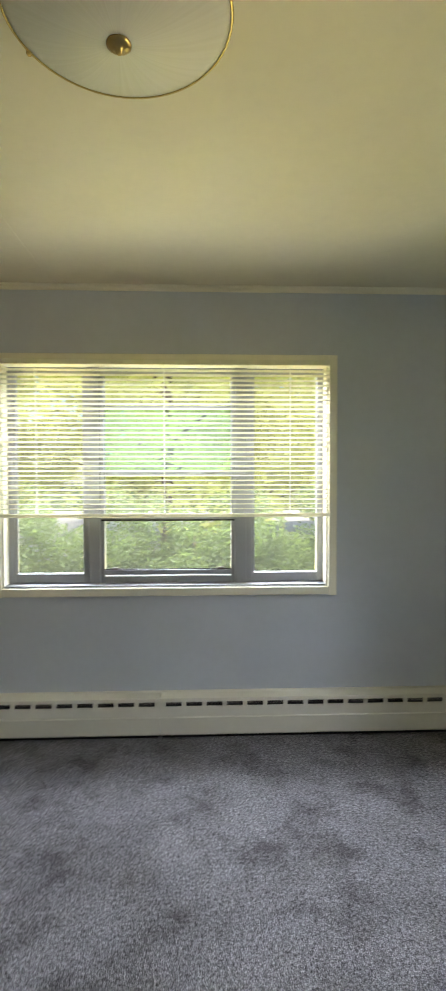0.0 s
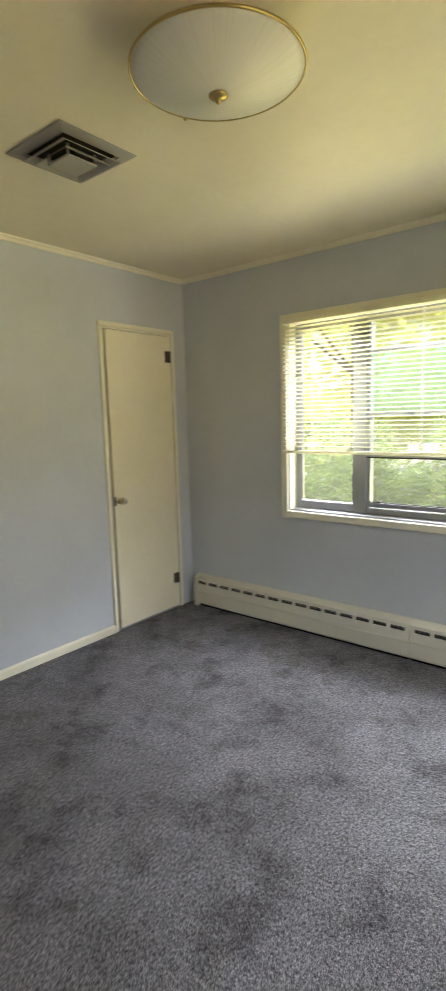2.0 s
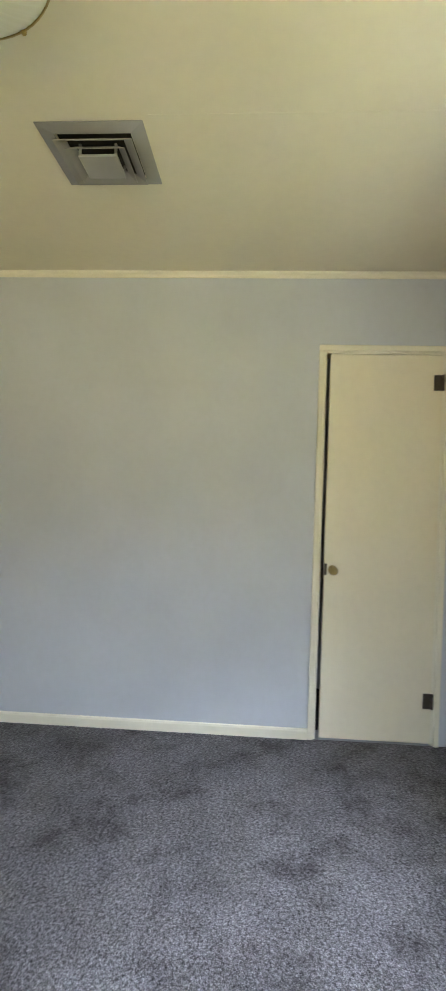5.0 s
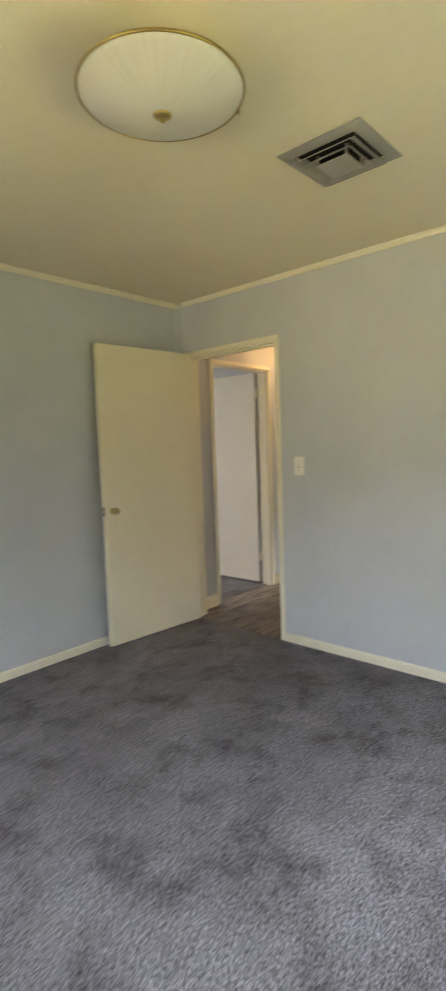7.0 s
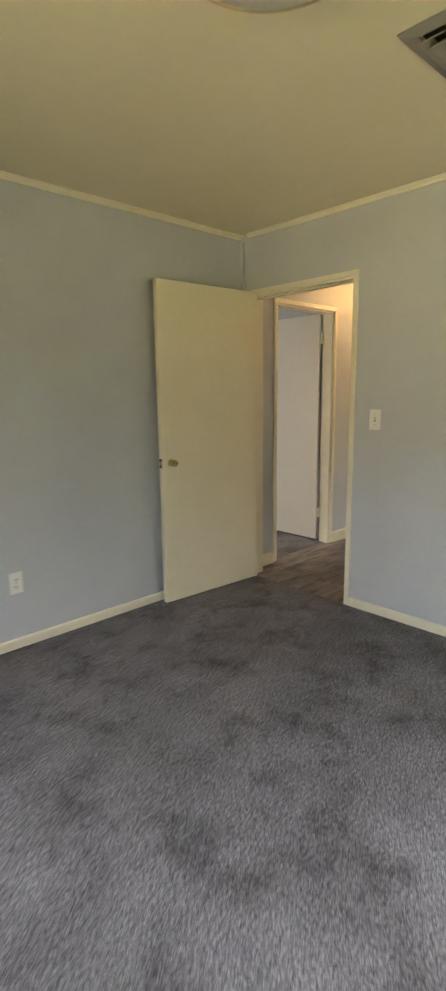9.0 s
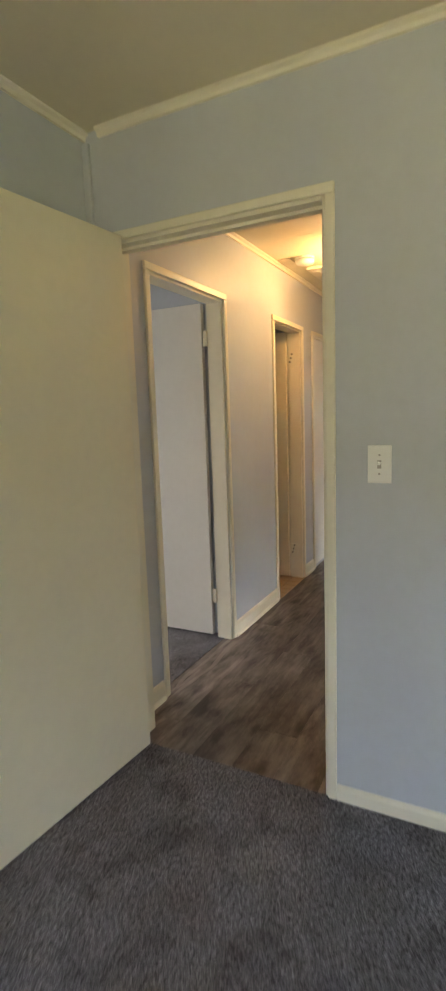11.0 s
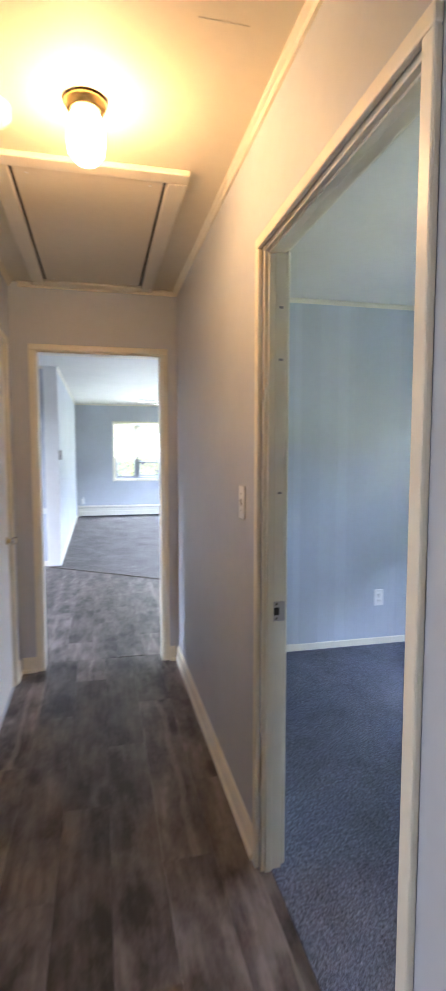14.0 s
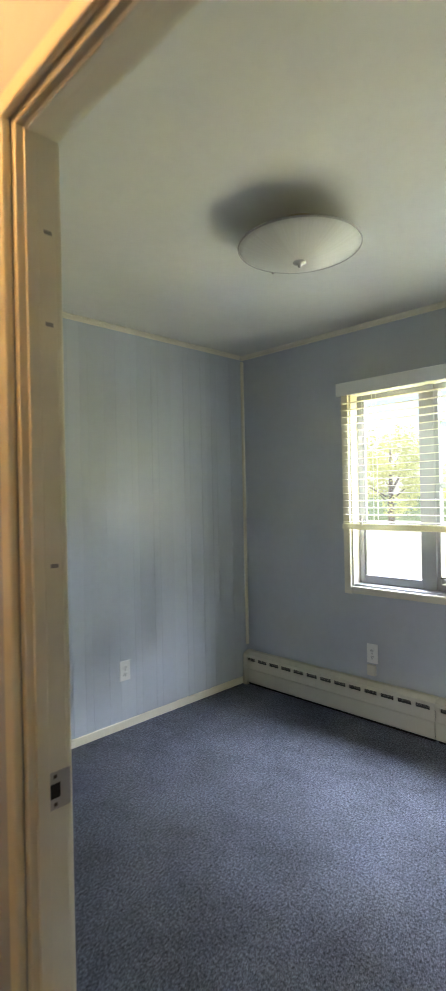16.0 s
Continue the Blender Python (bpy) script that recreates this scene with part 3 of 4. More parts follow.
# ---- windows ----
def window(name, m, label):
    """A three-light aluminium window. Local frame: x along 0..1.774, y outwards from the room face, z up from the opening's foot, height 1.218."""
    root = empty(name, m, label, "window", kind="structure")
    W, H = 1.774, 1.218

    def p(nm, x0, x1, y0, y1, z0, z1, mat, bev=0.003, lab=""):
        return part(nm, box(x0, x1, y0, y1, z0, z1, bev, 2), mat, root, lab)
    for x0, x1 in ((-0.048, 0.0), (W, W + 0.046)):
        p("casing", x0, x1, -0.018, 0.0, -0.05, H + 0.045, TRIM, 0.004)
    p("head_casing", 0.0, W, -0.018, 0.0, H, H + 0.045, TRIM, 0.004)
    p("sill", 0.0, W, -0.020, 0.0, -0.045, 0.0, TRIM, 0.005)
    p("lining", 0.0, 0.012, 0.0, 0.13, 0.0, H, TRIM, 0.001)
    p("lining", W - 0.012, W, 0.0, 0.13, 0.0, H, TRIM, 0.001)
    p("lining", 0.012, W - 0.012, 0.0, 0.13, H - 0.012, H, TRIM, 0.001)
    p("inner_sill", 0.012, W - 0.012, 0.0, 0.13, 0.0, 0.012, ALU, 0.002)
    for x0 in (0.455, 1.265):
        p("mullion", x0, x0 + 0.062, 0.055, 0.13, 0.012, H - 0.012, ALU, 0.003, "grey aluminium mullion")
    for x0, x1 in ((0.012, 0.455), (1.327, W - 0.012)):
        f = p("sash", x0, x0 + 0.035, 0.075, 0.115, 0.012, H - 0.012, ALU)
        part("sash_stile", box(x1 - 0.035, x1, 0.075, 0.115, 0.012, H - 0.012, 0.003, 2), ALU, f)
        part("sash_rail", box(x0 + 0.035, x1 - 0.035, 0.075, 0.115, 0.012, 0.065, 0.003, 2), ALU, f)
        part("sash_rail", box(x0 + 0.035, x1 - 0.035, 0.075, 0.115, H - 0.05, H - 0.012, 0.003, 2), ALU, f)
        part("sash_lip", box(x0 + 0.035, x0 + 0.048, 0.08, 0.10, 0.065, H - 0.05, 0.002), ALU, f)
        g = part("pane", box(x0 + 0.035, x1 - 0.035, 0.093, 0.097, 0.065, H - 0.05), GLASS, f)
        g.visible_shadow = False
    x0, x1 = 0.517, 1.265
    f = p("sash", x0, x0 + 0.022, 0.07, 0.12, 0.012, H - 0.012, ALU)
    part("sash_stile", box(x1 - 0.022, x1, 0.07, 0.12, 0.012, H - 0.012, 0.003, 2), ALU, f)
    for z0, z1, y0, y1 in ((0.012, 0.05, 0.065, 0.12), (0.055, 0.085, 0.07, 0.10), (0.365, 0.39, 0.07, 0.10), (0.605, 0.635, 0.08, 0.115), (0.985, 1.0, 0.09, 0.115), (H - 0.05, H - 0.012, 0.07, 0.12)):
        part("sash_rail", box(x0 + 0.022, x1 - 0.022, y0, y1, z0, z1, 0.003, 2), ALU, f)
    part("sash_gasket", box(x0 + 0.005, x1 - 0.005, 0.062, 0.07, 0.358, 0.366), BLACK, f, "black rubber seal")
    part("sash_gasket", box(x0 + 0.022, x1 - 0.022, 0.064, 0.07, 0.086, 0.092), BLACK, f, "black rubber seal")
    for lx in (x0 + 0.06, x1 - 0.10):
        part("sash_latch", box(lx, lx + 0.04, 0.055, 0.072, 0.085, 0.10, 0.004, 2), DARKMETAL, f)
    for z0, z1, mat in ((0.085, 0.365, GLASS), (0.39, 0.605, GLASS), (0.635, 0.985, GLASS_GREEN), (1.0, H - 0.05, GLASS)):
        g = part("pane", box(x0 + 0.022, x1 - 0.022, 0.093, 0.097, z0, z1), mat, f)
        g.visible_shadow = False
    return root


window("window_1", pose(0.906, 0.0, WZ0), "three-light aluminium window in cream wooden casing")
# assumed window, out of view, added for the east fill lamps
window("unseen_window_4", pose(3.66, -0.90, WZ0, 0, 0, -90), "three-light aluminium window in cream wooden casing")
window("window_2", pose(-2.781, N2, WZ0), "three-light aluminium window in cream wooden casing")
# unseen window, put in only to admit the dining fill
window("unseen_window_5", pose(-4.626, -6.6, WZ0, 0, 0, 180), "unseen three-light aluminium window added to light dining area")
window("window_3", pose(-12.2, -2.80, WZ0, 0, 0, 90), "far three-light aluminium window in white casing")


def slat_mesh(width, depth, thick, arch):
    """A thin arched slat, long way along x, centred."""
    bm = bmesh.new()
    rows = []
    for k in range(5):
        u = k / 4 - 0.5
        z = arch * (1 - (2 * u) ** 2)
        rows.append([bm.verts.new((s * width / 2, u * depth, z + o)) for s in (-1, 1) for o in (0, thick)])
    for a, c in zip(rows, rows[1:]):
        bm.faces.new((a[1], a[3], c[3], c[1]))
        bm.faces.new((a[0], c[0], c[2], a[2]))
        bm.faces.new((a[0], a[1], c[1], c[0]))
        bm.faces.new((a[2], c[2], c[3], a[3]))
    for r in (rows[0], rows[-1]):
        bm.faces.new((r[0], r[2], r[3], r[1]))
    bmesh.ops.recalc_face_normals(bm, faces=bm.faces)
    me = bpy.data.meshes.new("slat")
    bm.to_mesh(me)
    bm.free()
    me.materials.append(SLAT)
    for p in me.polygons:
        p.use_smooth = False
    return me


def blind(m, width, top, bottom, pitch, depth, tilt, label, valance=False, cords=(0.12, 0.5, 0.88)):
    root = empty("venetian_blind", m, label, "blind")
    part("head_rail", box(-width / 2, width / 2, -depth / 2 - 0.004, depth / 2 + 0.004, top - 0.028, top, 0.003, 2), SLAT, root)
    if valance:
        part("valance", box(-width / 2 - 0.02, width / 2 + 0.02, -depth / 2 - 0.022, -depth / 2 - 0.008, top - 0.06, top + 0.02, 0.004, 2), PLASTIC, root, "flat white valance board")
    part("bottom_rail", box(-width / 2 - 0.004, width / 2 + 0.004, -depth / 2 - 0.002, depth / 2 + 0.002, bottom, bottom + (0.035 if valance else 0.02), 0.006, 3), SLAT, root)
    me = slat_mesh(width, depth, 0.0012 if not valance else 0.003, 0.0025 if not valance else 0.001)
    n = int((top - 0.035 - bottom - 0.03) / pitch)
    rnd = random.Random(5)
    for k in range(n):
        s = new("slat", me)
        s.parent = root
        s.location = (rnd.uniform(-0.002, 0.002), 0, bottom + 0.045 + k * pitch)
        s.rotation_euler = (radians(tilt + rnd.uniform(-2, 2)), radians(rnd.uniform(-0.06, 0.06)), 0)
    for c in cords:
        for y in (-depth / 2, depth / 2):
            x = -width / 2 + c * width
            part("ladder_cord", box(x - 0.0012, x + 0.0012, y - 0.001, y + 0.001, bottom + 0.01, top - 0.01), PLASTIC, root)
    return root


blind(pose(1.785, -0.036, 0), 1.785, 2.036, 1.195, 0.0255, 0.025, -15, "cream mini venetian blind lowered two thirds over window")
bl2 = blind(pose(-1.894, N2 - 0.052, 0), 1.80, 2.06, 1.172, 0.0435, 0.05, 2, "white wide-slat venetian blind under flat valance", True)
part("cord_tassel", box(-0.765, -0.757, -0.036, -0.028, 1.195, 1.24, 0.003, 2), PLASTIC, bl2)


blind(pose(-12.164, -1.913, 0, 0, 0, 90), 1.78, 2.036, 1.26, 0.0255, 0.025, 30, "cream mini venetian blind half lowered over far window")


# ---- heaters ----
def heater(m, length, label, caps=(True, True)):
    """Hot-water baseboard cover. Local frame: x along, y = 0 at the wall, -y into the room, z up."""
    root = empty("baseboard_heater", m @ Matrix.Translation((0, 0, 0.013)) @ Matrix.Diagonal((1, 1, 0.88, 1)), label, "heater", "baseboard heaters")
    part("back_plate", box(0.0, length, -0.006, 0.0, 0.02, 0.25), HEAT, root)
    top = prism([(-0.0, 0.258), (-0.03, 0.256), (-0.066, 0.236), (-0.068, 0.214), (-0.064, 0.214), (-0.062, 0.233), (-0.03, 0.25), (0.0, 0.252)], 0.0, length, "x")
    part("top_cover", top, HEAT, root)
    part("front_panel", prism([(-0.068, 0.188), (-0.07, 0.125), (-0.074, 0.118), (-0.072, 0.016), (-0.064, 0.008), (-0.062, 0.012), (-0.068, 0.02), (-0.066, 0.188)], 0.0, length, "x"), HEAT, root)
    pitch = 0.105
    n = int((length - 0.012) / pitch)
    start = 0.016
    pitch = (length - 2 * start) / n
    post = box(-0.0125, 0.0125, -0.069, -0.064, 0.187, 0.215)
    pm = mesh_of("slot_post", post, HEAT)
    for k in range(n + 1):
        s = new("slot_post", pm)
        s.parent = root
        s.location = (start + k * pitch, 0, 0)
    for lo, hi in ((0.0, start), (length - start, length)):
        part("panel_end", box(lo, hi, -0.0695, -0.064, 0.187, 0.215), HEAT, root)
    for z in (0.195, 0.202, 0.209):
        part("louvre", box(0.004, length - 0.004, -0.063, -0.055, z - 0.001, z + 0.001), FIN, root)
    part("fin_element", box(0.01, length - 0.01, -0.052, -0.012, 0.09, 0.175), FIN, root, "dark heating fins")
    # solid black strip paints the shade beneath the cover
    part("foot_shadow_strip", box(0.01, length - 0.01, -0.05, -0.008, -0.013, 0.022), BLACK, root, "black strip standing in for shade under cover")
    for on, x0, x1 in ((caps[0], -0.002, 0.035), (caps[1], length - 0.035, length + 0.002)):
        if on:
            part("end_cap", prism([(0.0, 0.262), (-0.03, 0.26), (-0.069, 0.24), (-0.076, 0.12), (-0.076, -0.013), (0.0, -0.013)], x0, x1, "x"), HEAT, root)
    return root


heater(pose(0.085, 0, 0), 1.672, "cream enamelled baseboard heater along carpet", (True, False))
heater(pose(1.76, 0, 0), 1.90, "cream enamelled baseboard heater along carpet", (False, False))
heater(pose(-3.675, N2, 0), 1.437, "scuffed cream baseboard heater along carpet", (True, False))
heater(pose(-2.235, N2, 0), 1.355, "scuffed cream baseboard heater along carpet", (False, False))
heater(pose(-12.2, -3.60, 0, 0, 0, 90), 3.55, "white baseboard heater under far window", (True, False))


# ---- ceiling lamps and fittings ----
def shade_lamp(x, y, rim_z, label, metal, canopy, rim_label):
    root = empty("ceiling_lamp", Matrix.Translation((x, y, 0)), label, "lamp", "glass ceiling lamps")
    part("canopy", lathe([(0.085, CH), (0.085, CH - 0.012), (0.07, CH - 0.03), (0.03, CH - 0.036)], 32), canopy, root, "", True)
    part("stem", lathe([(0.008, CH - 0.03), (0.008, rim_z - 0.065)], 12), metal, root)
    pr = []
    for k in range(13):
        r = 0.006 + 0.230 * k / 12
        pr.append((r, rim_z - 0.058 * (1 - (r / 0.236) ** 2)))
    upper = [(r, z + 0.005) for r, z in pr[::-1]]
    part("glass_shade", lathe(pr + upper, 64, True), SHADE, root, "frosted glass dish shade", True)
    part("rim", lathe([(0.234, rim_z - 0.003), (0.2385, rim_z - 0.003), (0.2395, rim_z), (0.2385, rim_z + 0.004), (0.234, rim_z + 0.004)], 64, True), metal, root, rim_label, True)
    z = rim_z - 0.058
    part("finial", lathe([(0.026, z + 0.001), (0.026, z - 0.003), (0.018, z - 0.008), (0.007, z - 0.010), (0.007, z - 0.018), (0.003, z - 0.021)], 24), metal, root, "round metal finial", True)
    for a in (2.7,):
        c = Vector((0.2385 * math.cos(a), 0.2385 * math.sin(a), rim_z))
        part("rim_clip", box(c.x - 0.006, c.x + 0.006, c.y - 0.006, c.y + 0.006, c.z - 0.008, c.z + 0.009, 0.003), metal, root)
    return root


shade_lamp(1.815, -1.773, 2.356, "round frosted glass ceiling lamp with brass rim, unlit", BRASS, PLASTIC, "thin brass rim")
shade_lamp(-2.20, -1.333, 2.352, "round frosted glass ceiling lamp with thin rim, unlit", STEEL, BRASS, "thin pale metal rim")

# four-way ceiling vent
root = empty("ceiling_vent", Matrix.Translation((1.005, -1.66, CH)), "grey metal stepped square ceiling air vent", "vent")


def square_ring(o, i, z0, z1):
    """A sloping square ring from outer half-width o at z0 to inner half-width i at z1, 2 mm thick."""
    bm = bmesh.new()
    loops = []
    for r, z in ((o, z0), (i, z1), (i, z1 + 0.003), (o, z0 + 0.003)):
        loops.append([bm.verts.new((sx * r, sy * r, z)) for sx, sy in ((-1, -1), (1, -1), (1, 1), (-1, 1))])
    for a, c in zip(loops, loops[1:] + loops[:1]):
        for k in range(4):
            bm.faces.new((a[k], a[(k + 1) % 4], c[(k + 1) % 4], c[k]))
    bmesh.ops.recalc_face_normals(bm, faces=bm.faces)
    return bm


part("backing", box(-0.12, 0.12, -0.12, 0.12, -0.004, -0.001), BLACK, root)
part("flange", square_ring(0.172, 0.125, -0.006, -0.012), VENT, root)
part("cone", square_ring(0.128, 0.095, -0.032, -0.014), VENT, root)
part("cone", square_ring(0.098, 0.07, -0.042, -0.02), VENT, root)
part("core", box(-0.066, 0.066, -0.066, 0.066, -0.046, -0.038, 0.003), VENT, root)
for sx, sy in ((-1, -1), (1, -1), (1, 1), (-1, 1)):
    part("strut", box(sx * 0.06 - 0.004, sx * 0.06 + 0.004, sy * 0.06 - 0.004, sy * 0.06 + 0.004, -0.04, -0.002), VENT, root)

# hall bulb in a jar shade
root = empty("hall_lamp", Matrix.Translation((-1.915, -3.155, 0)), "lit jelly-jar bulb fixture in brass collar", "lamp")
part("collar", lathe([(0.062, CH), (0.062, CH - 0.012), (0.052, CH - 0.03), (0.046, CH - 0.034)], 28), BRASS, root, "brass collar", True)
jar = lathe([(0.042, CH - 0.036), (0.052, CH - 0.06), (0.056, CH - 0.11), (0.05, CH - 0.155), (0.03, CH - 0.175), (0.01, CH - 0.18)], 8)
jo = part("glass_jar", jar, BULB, root, "glowing faceted glass jar")
jo.visible_shadow = False

root = empty("smoke_detector", Matrix.Translation((-1.99, -3.44, 0)), "round white plastic smoke detector on ceiling", "detector")
part("base", lathe([(0.066, CH), (0.066, CH - 0.012), (0.06, CH - 0.014)], 36), PLASTIC, root, "", True)
part("cover", lathe([(0.063, CH - 0.017), (0.066, CH - 0.03), (0.055, CH - 0.045), (0.02, CH - 0.049)], 36), PLASTIC, root, "", True)
part("vent_gap", lathe([(0.058, CH - 0.014), (0.058, CH - 0.018)], 24), BLACK, root)
part("test_button", lathe([(0.012, CH - 0.047), (0.012, CH - 0.052), (0.008, CH - 0.053)], 16), PLASTIC, root)
tagged(new("ceiling_plate", mesh_of("ceiling_plate", box(-2.09, -1.93, -3.615, -3.53, CH - 0.008, CH, 0.003), CEIL)), "painted blank plate beside smoke detector", "plate")

root = empty("attic_hatch", Matrix.Translation((0, 0, 0)), "painted attic hatch panel in moulded frame", "hatch")
x0, x1, y0, y1, w = -3.715, -2.227, -3.51, -2.79, 0.075
for a in ((x0, x0 + w, y0, y1), (x1 - w, x1, y0, y1), (x0 + w, x1 - w, y0, y0 + w), (x0 + w, x1 - w, y1 - w, y1)):
    part("frame_board", box(a[0], a[1], a[2], a[3], CH - 0.022, CH, 0.006, 2), TRIM, root)
part("gap", box(x0 + w, x1 - w, y0 + w, y1 - w, CH - 0.003, CH - 0.001), BLACK, root)
pn = box(x0 + w + 0.012, x1 - w - 0.014, y0 + w + 0.012, y1 - w - 0.012, CH - 0.012, CH - 0.004, 0.002)
part("panel", pn, CEIL, root, "flat painted hatch panel")
for px, py in ((x1 - w - 0.05, y0 + w + 0.06), (x1 - w - 0.05, y1 - w - 0.06), (x0 + w + 0.05, y0 + w + 0.06), (x0 + w + 0.05, y1 - w - 0.06)):
    part("screw", box(px - 0.005, px + 0.005, py - 0.005, py + 0.005, CH - 0.014, CH - 0.0115), PLASTIC, root)

# ceiling fan of the living room
root = empty("ceiling_fan", Matrix.Translation((-9.2, -1.85, 0)), "dark-bladed ceiling fan at rest", "fan")
part("rod", lathe([(0.05, CH), (0.05, CH - 0.03), (0.013, CH - 0.05), (0.013, CH - 0.15)], 20), FAN, root, "", True)
part("motor", lathe([(0.04, CH - 0.14), (0.1, CH - 0.16), (0.11, CH - 0.22), (0.06, CH - 0.26)], 28), FAN, root, "", True)
for k in range(5):
    bm = box(0.14, 0.66, -0.06, 0.06, -0.004, 0.004, 0.003)
    bm.transform(Matrix.Translation((0, 0, CH - 0.2)) @ pose(0, 0, 0, 0, 0, 72 * k - 80) @ pose(0, 0, 0, 10, 0, 0))
    part("blade", bm, FAN, root)
    bm = box(0.07, 0.2, -0.02, 0.02, -0.01, -0.004, 0.002)
    bm.transform(Matrix.Translation((0, 0, CH - 0.2)) @ pose(0, 0, 0, 0, 0, 72 * k - 80))
    part("blade_iron", bm, DARKMETAL, root)


# ---- plates on the walls ----
def plate(name, m, label, category, kind_of):
    """Local frame: plate in the xz plane, facing -y."""
    root = empty(name, m, label, category)
    part("cover_plate", box(-0.037, 0.037, -0.006, 0.0, -0.06, 0.06, 0.003, 2), PLASTIC, root)
    if kind_of == "switch":
        part("toggle_slot", box(-0.006, 0.006, -0.0075, -0.005, -0.013, 0.013), STEEL, root)
        part("toggle", box(-0.004, 0.004, -0.016, -0.006, -0.002, 0.009, 0.002), PLASTIC, root)
        for z in (-0.03, 0.03):
            part("screw", box(-0.003, 0.003, -0.0072, -0.005, z - 0.003, z + 0.003, 0.001), STEEL, root)
    else:
        for z in (-0.021, 0.021):
            s = part("socket", lathe([(0.017, 0.0), (0.017, 0.002), (0.015, 0.003)], 20), PLASTIC, root)
            s.matrix_local = pose(0, -0.0055, z, 90)
            for x in (-0.006, 0.006):
                part("slot", box(x - 0.0015, x + 0.0015, -0.0095, -0.008, z - 0.004, z + 0.006), BLACK, root)
            part("slot", box(-0.0025, 0.0025, -0.0095, -0.008, z - 0.012, z - 0.008), BLACK, root)
        part("screw", box(-0.003, 0.003, -0.0075, -0.005, -0.003, 0.003), STEEL, root)
    return root


plate("light_switch", pose(0.0, -2.551, 1.205, 0, 0, 90), "white toggle light switch beside doorway", "switch", "switch")
plate("light_switch", pose(-2.068, -2.63, 1.229), "white toggle light switch on hall wall", "switch", "switch")
plate("wall_outlet", pose(1.775, -3.651, 0.372, 0, 0, 180), "white double wall outlet above baseboard", "outlet", "outlet")
plate("wall_outlet", pose(-3.691, -1.161, 0.349, 0, 0, 90), "white double wall outlet on panelled wall", "outlet", "outlet")
plate("wall_outlet", pose(-2.65, N2, 0.405), "white wall outlet above heater", "outlet", "outlet")
tagged(new("cable_cover", mesh_of("cable_cover", box(-2.68, -2.625, N2 - 0.022, N2, 0.272, 0.338, 0.004, 2), HEAT)), "beige cable cover between outlet and heater", "cable cover")
root = empty("thermostat", pose(-7.30, -3.63, 1.37, 0, 0, 180), "small grey wall thermostat", "thermostat")
part("body", box(-0.04, 0.04, -0.03, 0.0, -0.06, 0.06, 0.006, 2), VENT, root)
part("dial", box(-0.025, 0.025, -0.034, -0.029, 0.01, 0.04, 0.003), PLASTIC, root)
root = empty("plastic_bottle", Matrix.Translation((-12.165, -3.50, 0.271)), "small white plastic bottle standing on heater", "bottle")
part("body", lathe([(0.028, 0.0), (0.03, 0.01), (0.03, 0.1), (0.012, 0.125)], 20), PLASTIC, root, "", True)
part("cap", lathe([(0.013, 0.122), (0.013, 0.15), (0.01, 0.155)], 16), PLASTIC, root, "", True)


# ---- garden ----
tagged(new("ground", mesh_of("ground", box(-400, 400, -400, 400, -0.9, -0.6), LAWN)), "mown green lawn reaching the horizon", "lawn", kind="structure")
rng = np.random.default_rng(7)


def leaves(name, centres, radii, count, size, mat, parent):
    """Many small leaf blades scattered in uneven clumps."""
    c = centres[rng.integers(0, len(centres), count)]
    d = rng.normal(size=(count, 3))
    d /= np.linalg.norm(d, axis=1)[:, None]
    p = c + d * (radii * rng.uniform(0.25, 1.0, (count, 1)) ** 0.5)
    a = rng.normal(size=(count, 3))
    a /= np.linalg.norm(a, axis=1)[:, None]
    bvec = np.cross(a, rng.normal(size=(count, 3)))
    bvec /= np.linalg.norm(bvec, axis=1)[:, None]
    s = size * rng.uniform(0.6, 1.4, (count, 1))
    v = np.stack([p - a * s, p + bvec * s * 0.45, p + a * s, p - bvec * s * 0.45], 1).reshape(-1, 3)
    me = bpy.data.meshes.new(name)
    me.from_pydata(v.tolist(), [], np.arange(count * 4).reshape(-1, 4).tolist())
    me.materials.append(mat)
    ob = new(name, me)
    ob.parent = parent
    return ob


def bush(x, y, w, h, label, seed_count=15000):
    root = empty("garden_bush", Matrix.Translation((x, y, -0.6)), label, "bush", "hedge bushes")
    n = 46
    cs = np.column_stack([rng.uniform(-w / 2, w / 2, n), rng.uniform(-0.35, 0.35, n), rng.uniform(0.15, h, n) * rng.uniform(0.75, 1.0, n)])
    leaves("crown", cs, 0.24, seed_count, 0.028, HEDGE, root)
    part("trunk", lathe([(0.05, 0.0), (0.035, h * 0.4), (0.012, h * 0.8)], 8), BARK, root)


def tree(x, y, h, spread, label, count=15000, leaf=0.12):
    root = empty("garden_tree", Matrix.Translation((x, y, -0.6)), label, "tree", "garden trees")
    part("trunk", lathe([(0.2, 0.0), (0.15, h * 0.25), (0.1, h * 0.55), (0.03, h * 0.9)], 12), BARK, root, "", True)
    n = 40
    ang, rad = rng.uniform(0, 2 * math.pi, n), spread * rng.uniform(0.1, 1.0, n) ** 0.6
    cs = np.column_stack([rad * np.cos(ang), rad * np.sin(ang), h * rng.uniform(0.18, 1.0, n)])
    for k in range(0, n, 5):
        tip = Vector(cs[k])
        foot = Vector((0, 0, tip.z * 0.6))
        limb = lathe([(0.05, 0.0), (0.015, (tip - foot).length)], 6)
        limb.transform(Matrix.Translation(foot) @ Vector((0, 0, 1)).rotation_difference(tip - foot).to_matrix().to_4x4())
        part("limb", limb, BARK, root)
    leaves("crown", cs, spread * 0.33, count, leaf, LEAF, root)


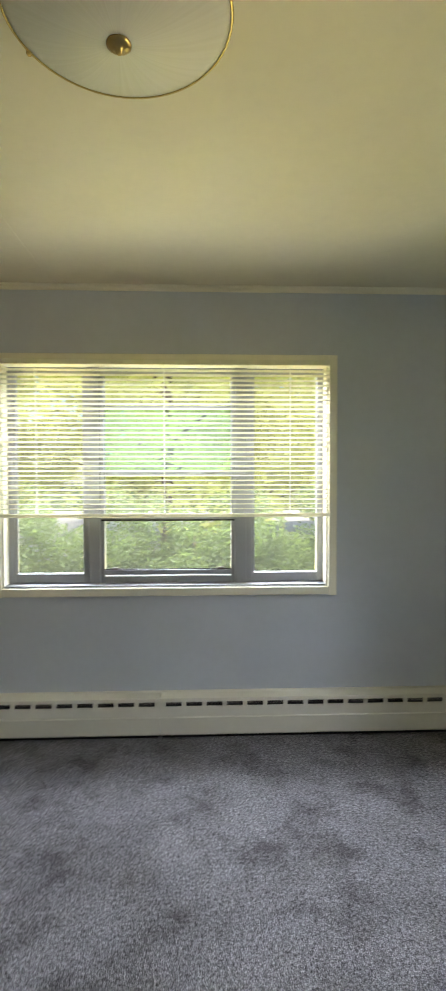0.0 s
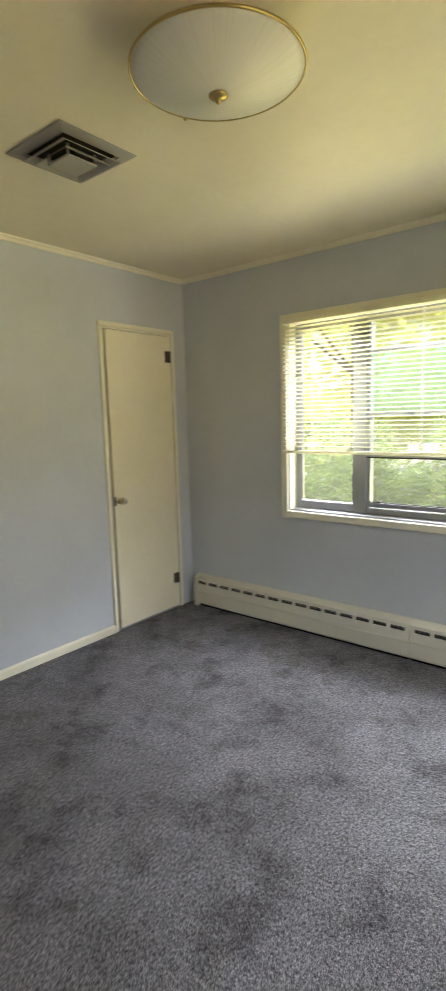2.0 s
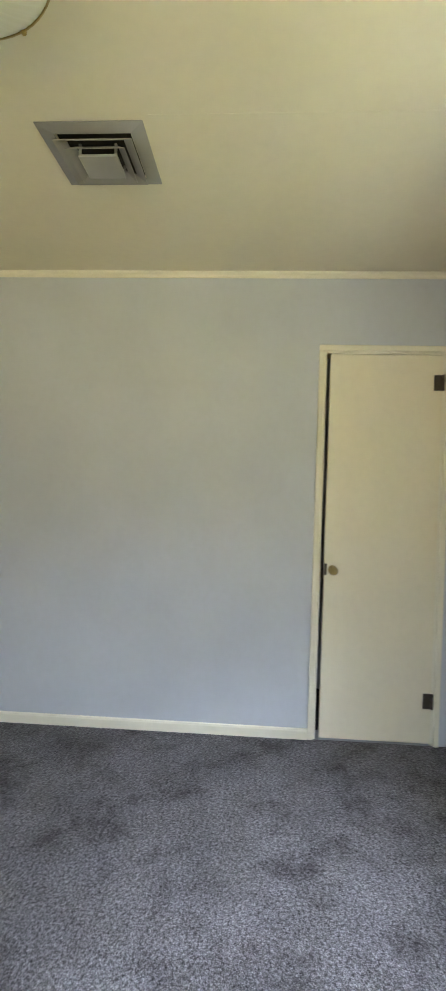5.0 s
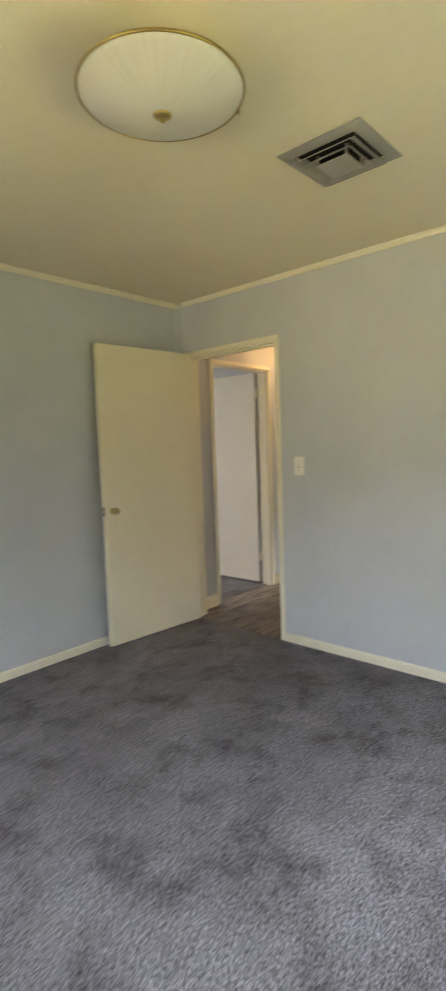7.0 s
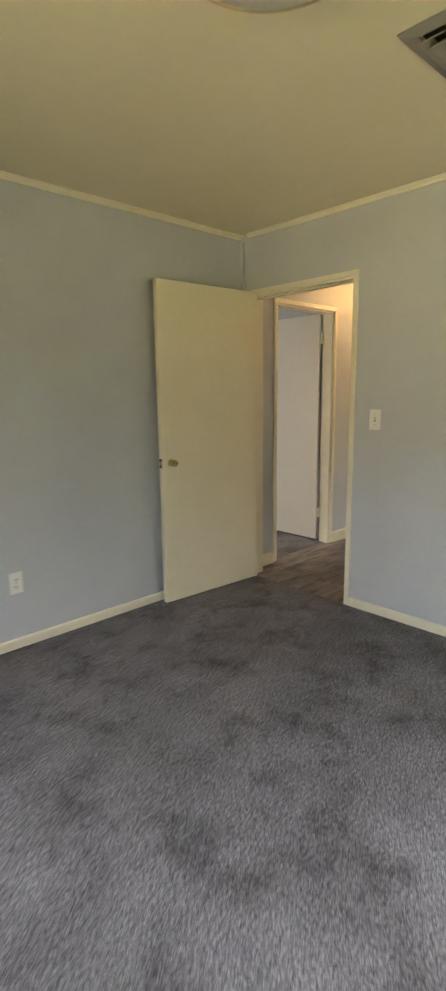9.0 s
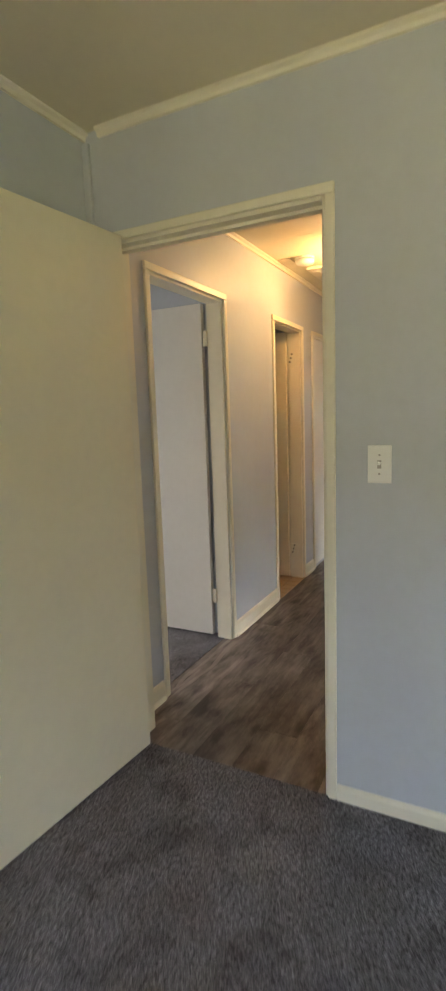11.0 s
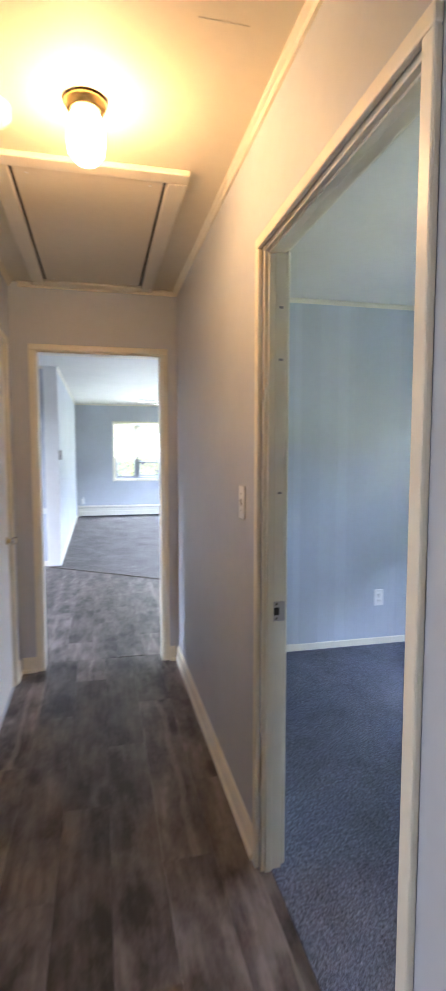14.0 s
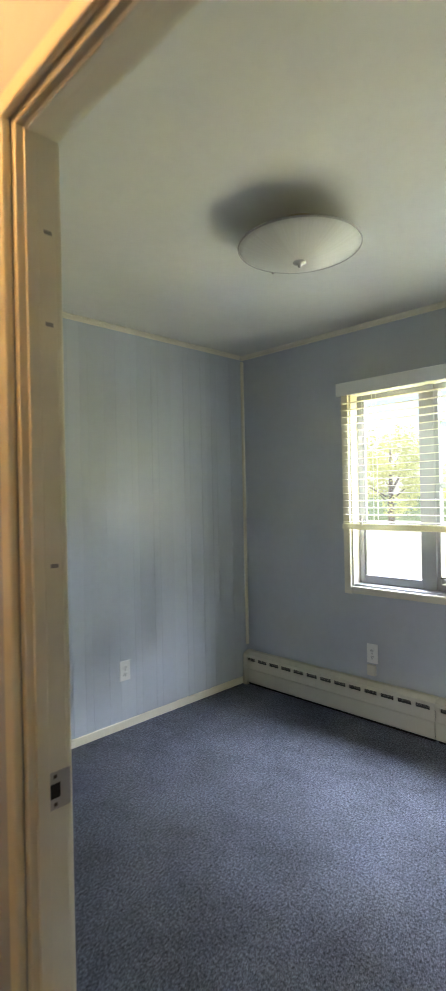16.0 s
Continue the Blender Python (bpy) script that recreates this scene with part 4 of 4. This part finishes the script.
for k, bx in enumerate((-0.6, 0.7, 1.9, 3.0)):
    bush(bx, 3.5 + 0.2 * (k % 2), 1.5, 1.95 - 0.12 * (k % 3), "dense dark green hedge bush below window")
for tx, ty, th, sp in ((-2.4, 8.0, 7.0, 2.6), (1.2, 9.5, 8.5, 3.2), (3.8, 13.0, 8.0, 2.6), (0.0, 15.0, 9.0, 3.5), (7.0, 16.0, 7.0, 2.5)):
    tree(tx, ty, th, sp, "sunlit yellow-green leafy tree in garden")
tree(-15.0, 24.0, 5.0, 1.9, "far green garden tree seen through blind", 6000, 0.1)
DRIVE = painted("pale_concrete", (0.5, 0.49, 0.46), 0.85, 0.15, 0.3)
tagged(new("pavement", mesh_of("pavement", prism([(-40.0, 5.0), (-3.2, 5.0), (-3.2, 9.0), (12.0, 20.0), (12.0, 32.0), (-40.0, 32.0)], -0.6, -0.57, "z"), DRIVE)), "pale sunlit concrete driveway", "pavement", kind="structure")
tree(-19.0, -1.0, 3.0, 1.8, "low sunlit garden tree beyond living room", 5000, 0.08)

# ---- panelled boards on the second room's wall ----
west = bpy.data.objects["wall_room_2_west"]
rnd = random.Random(11)
y, k = -2.518, 0
shared = {}
while y < N2 - 0.03:
    w = rnd.choice((0.05, 0.08, 0.11, 0.14))
    w = min(w, N2 - 0.004 - y)
    key = round(w, 3)
    if key not in shared:
        shared[key] = mesh_of("board", box(-3.70, -3.69, 0.0, w, 0.0, CH - 0.03, 0.0006), BOARD)
    s = new("board", shared[key])
    s.parent = west
    s.location = (rnd.uniform(-0.0006, 0.0006), y, 0)
    y += w

# ---- tiles of the bathroom floor ----
tf = tagged(new("floor_bath", mesh_of("floor_bath", box(-2.68, -1.62, -5.6, -3.64, -0.02, -0.008), GROUT)), "ochre mosaic tiled floor", "floor", kind="structure")
tm = mesh_of("tile", box(-0.048, 0.048, -0.048, 0.048, -0.008, -0.002, 0.002), TILE)
for i in range(10):
    for j in range(12):
        s = new("tile", tm)
        s.parent = tf
        s.location = (-2.62 + i * 0.1, -3.69 - j * 0.1, 0)

# ---- vinyl planks ----
vf = tagged(new("floor_vinyl", mesh_of("floor_vinyl", box(-7.1, 0.0, -6.6, -2.46, -0.0199, -0.012), BLACK)), "grey-brown wood-look vinyl plank flooring", "floor", kind="structure")
PW, PL = 0.178, 1.22
planks = {}
rnd = random.Random(3)


def lay(x0, x1, y0, y1):
    """One plank trimmed to x0..x1, y0..y1."""
    key = (round(x1 - x0, 3), round(y1 - y0, 3))
    if key not in planks:
        planks[key] = mesh_of("plank", box(0.0003, key[0] - 0.0003, 0.0003, key[1] - 0.0003, -0.012, -0.004, 0.0005), VINYL)
    s = new("plank", planks[key])
    s.parent = vf
    s.location = (x0, y0, 0)


def planks_over(xa, xb, ya, yb, skew=False):
    row = 0
    y = ya
    while y < yb - 0.005:
        yt = min(y + PW, yb)
        x = xa - (row * 0.437 % PL)
        while x < xb - 0.005:
            p, q = max(x, xa), min(x + PL, xb)
            if q - p > 0.02 and not (skew and q < -7.0 + (y + 3.74) / 1.36 - 0.0):
                lay(p, q, y, yt)
            x += PL
        y, row = yt, row + 1


planks_over(-3.86, 0.0, -3.655, -2.63)
planks_over(-7.09, -3.86, -6.0, -3.74)
planks_over(-7.0, -3.86, -3.74, 0.0, True)
planks_over(-1.13, -0.376, -3.71, -3.655)
planks_over(-1.846, -0.975, -2.63, -2.59)
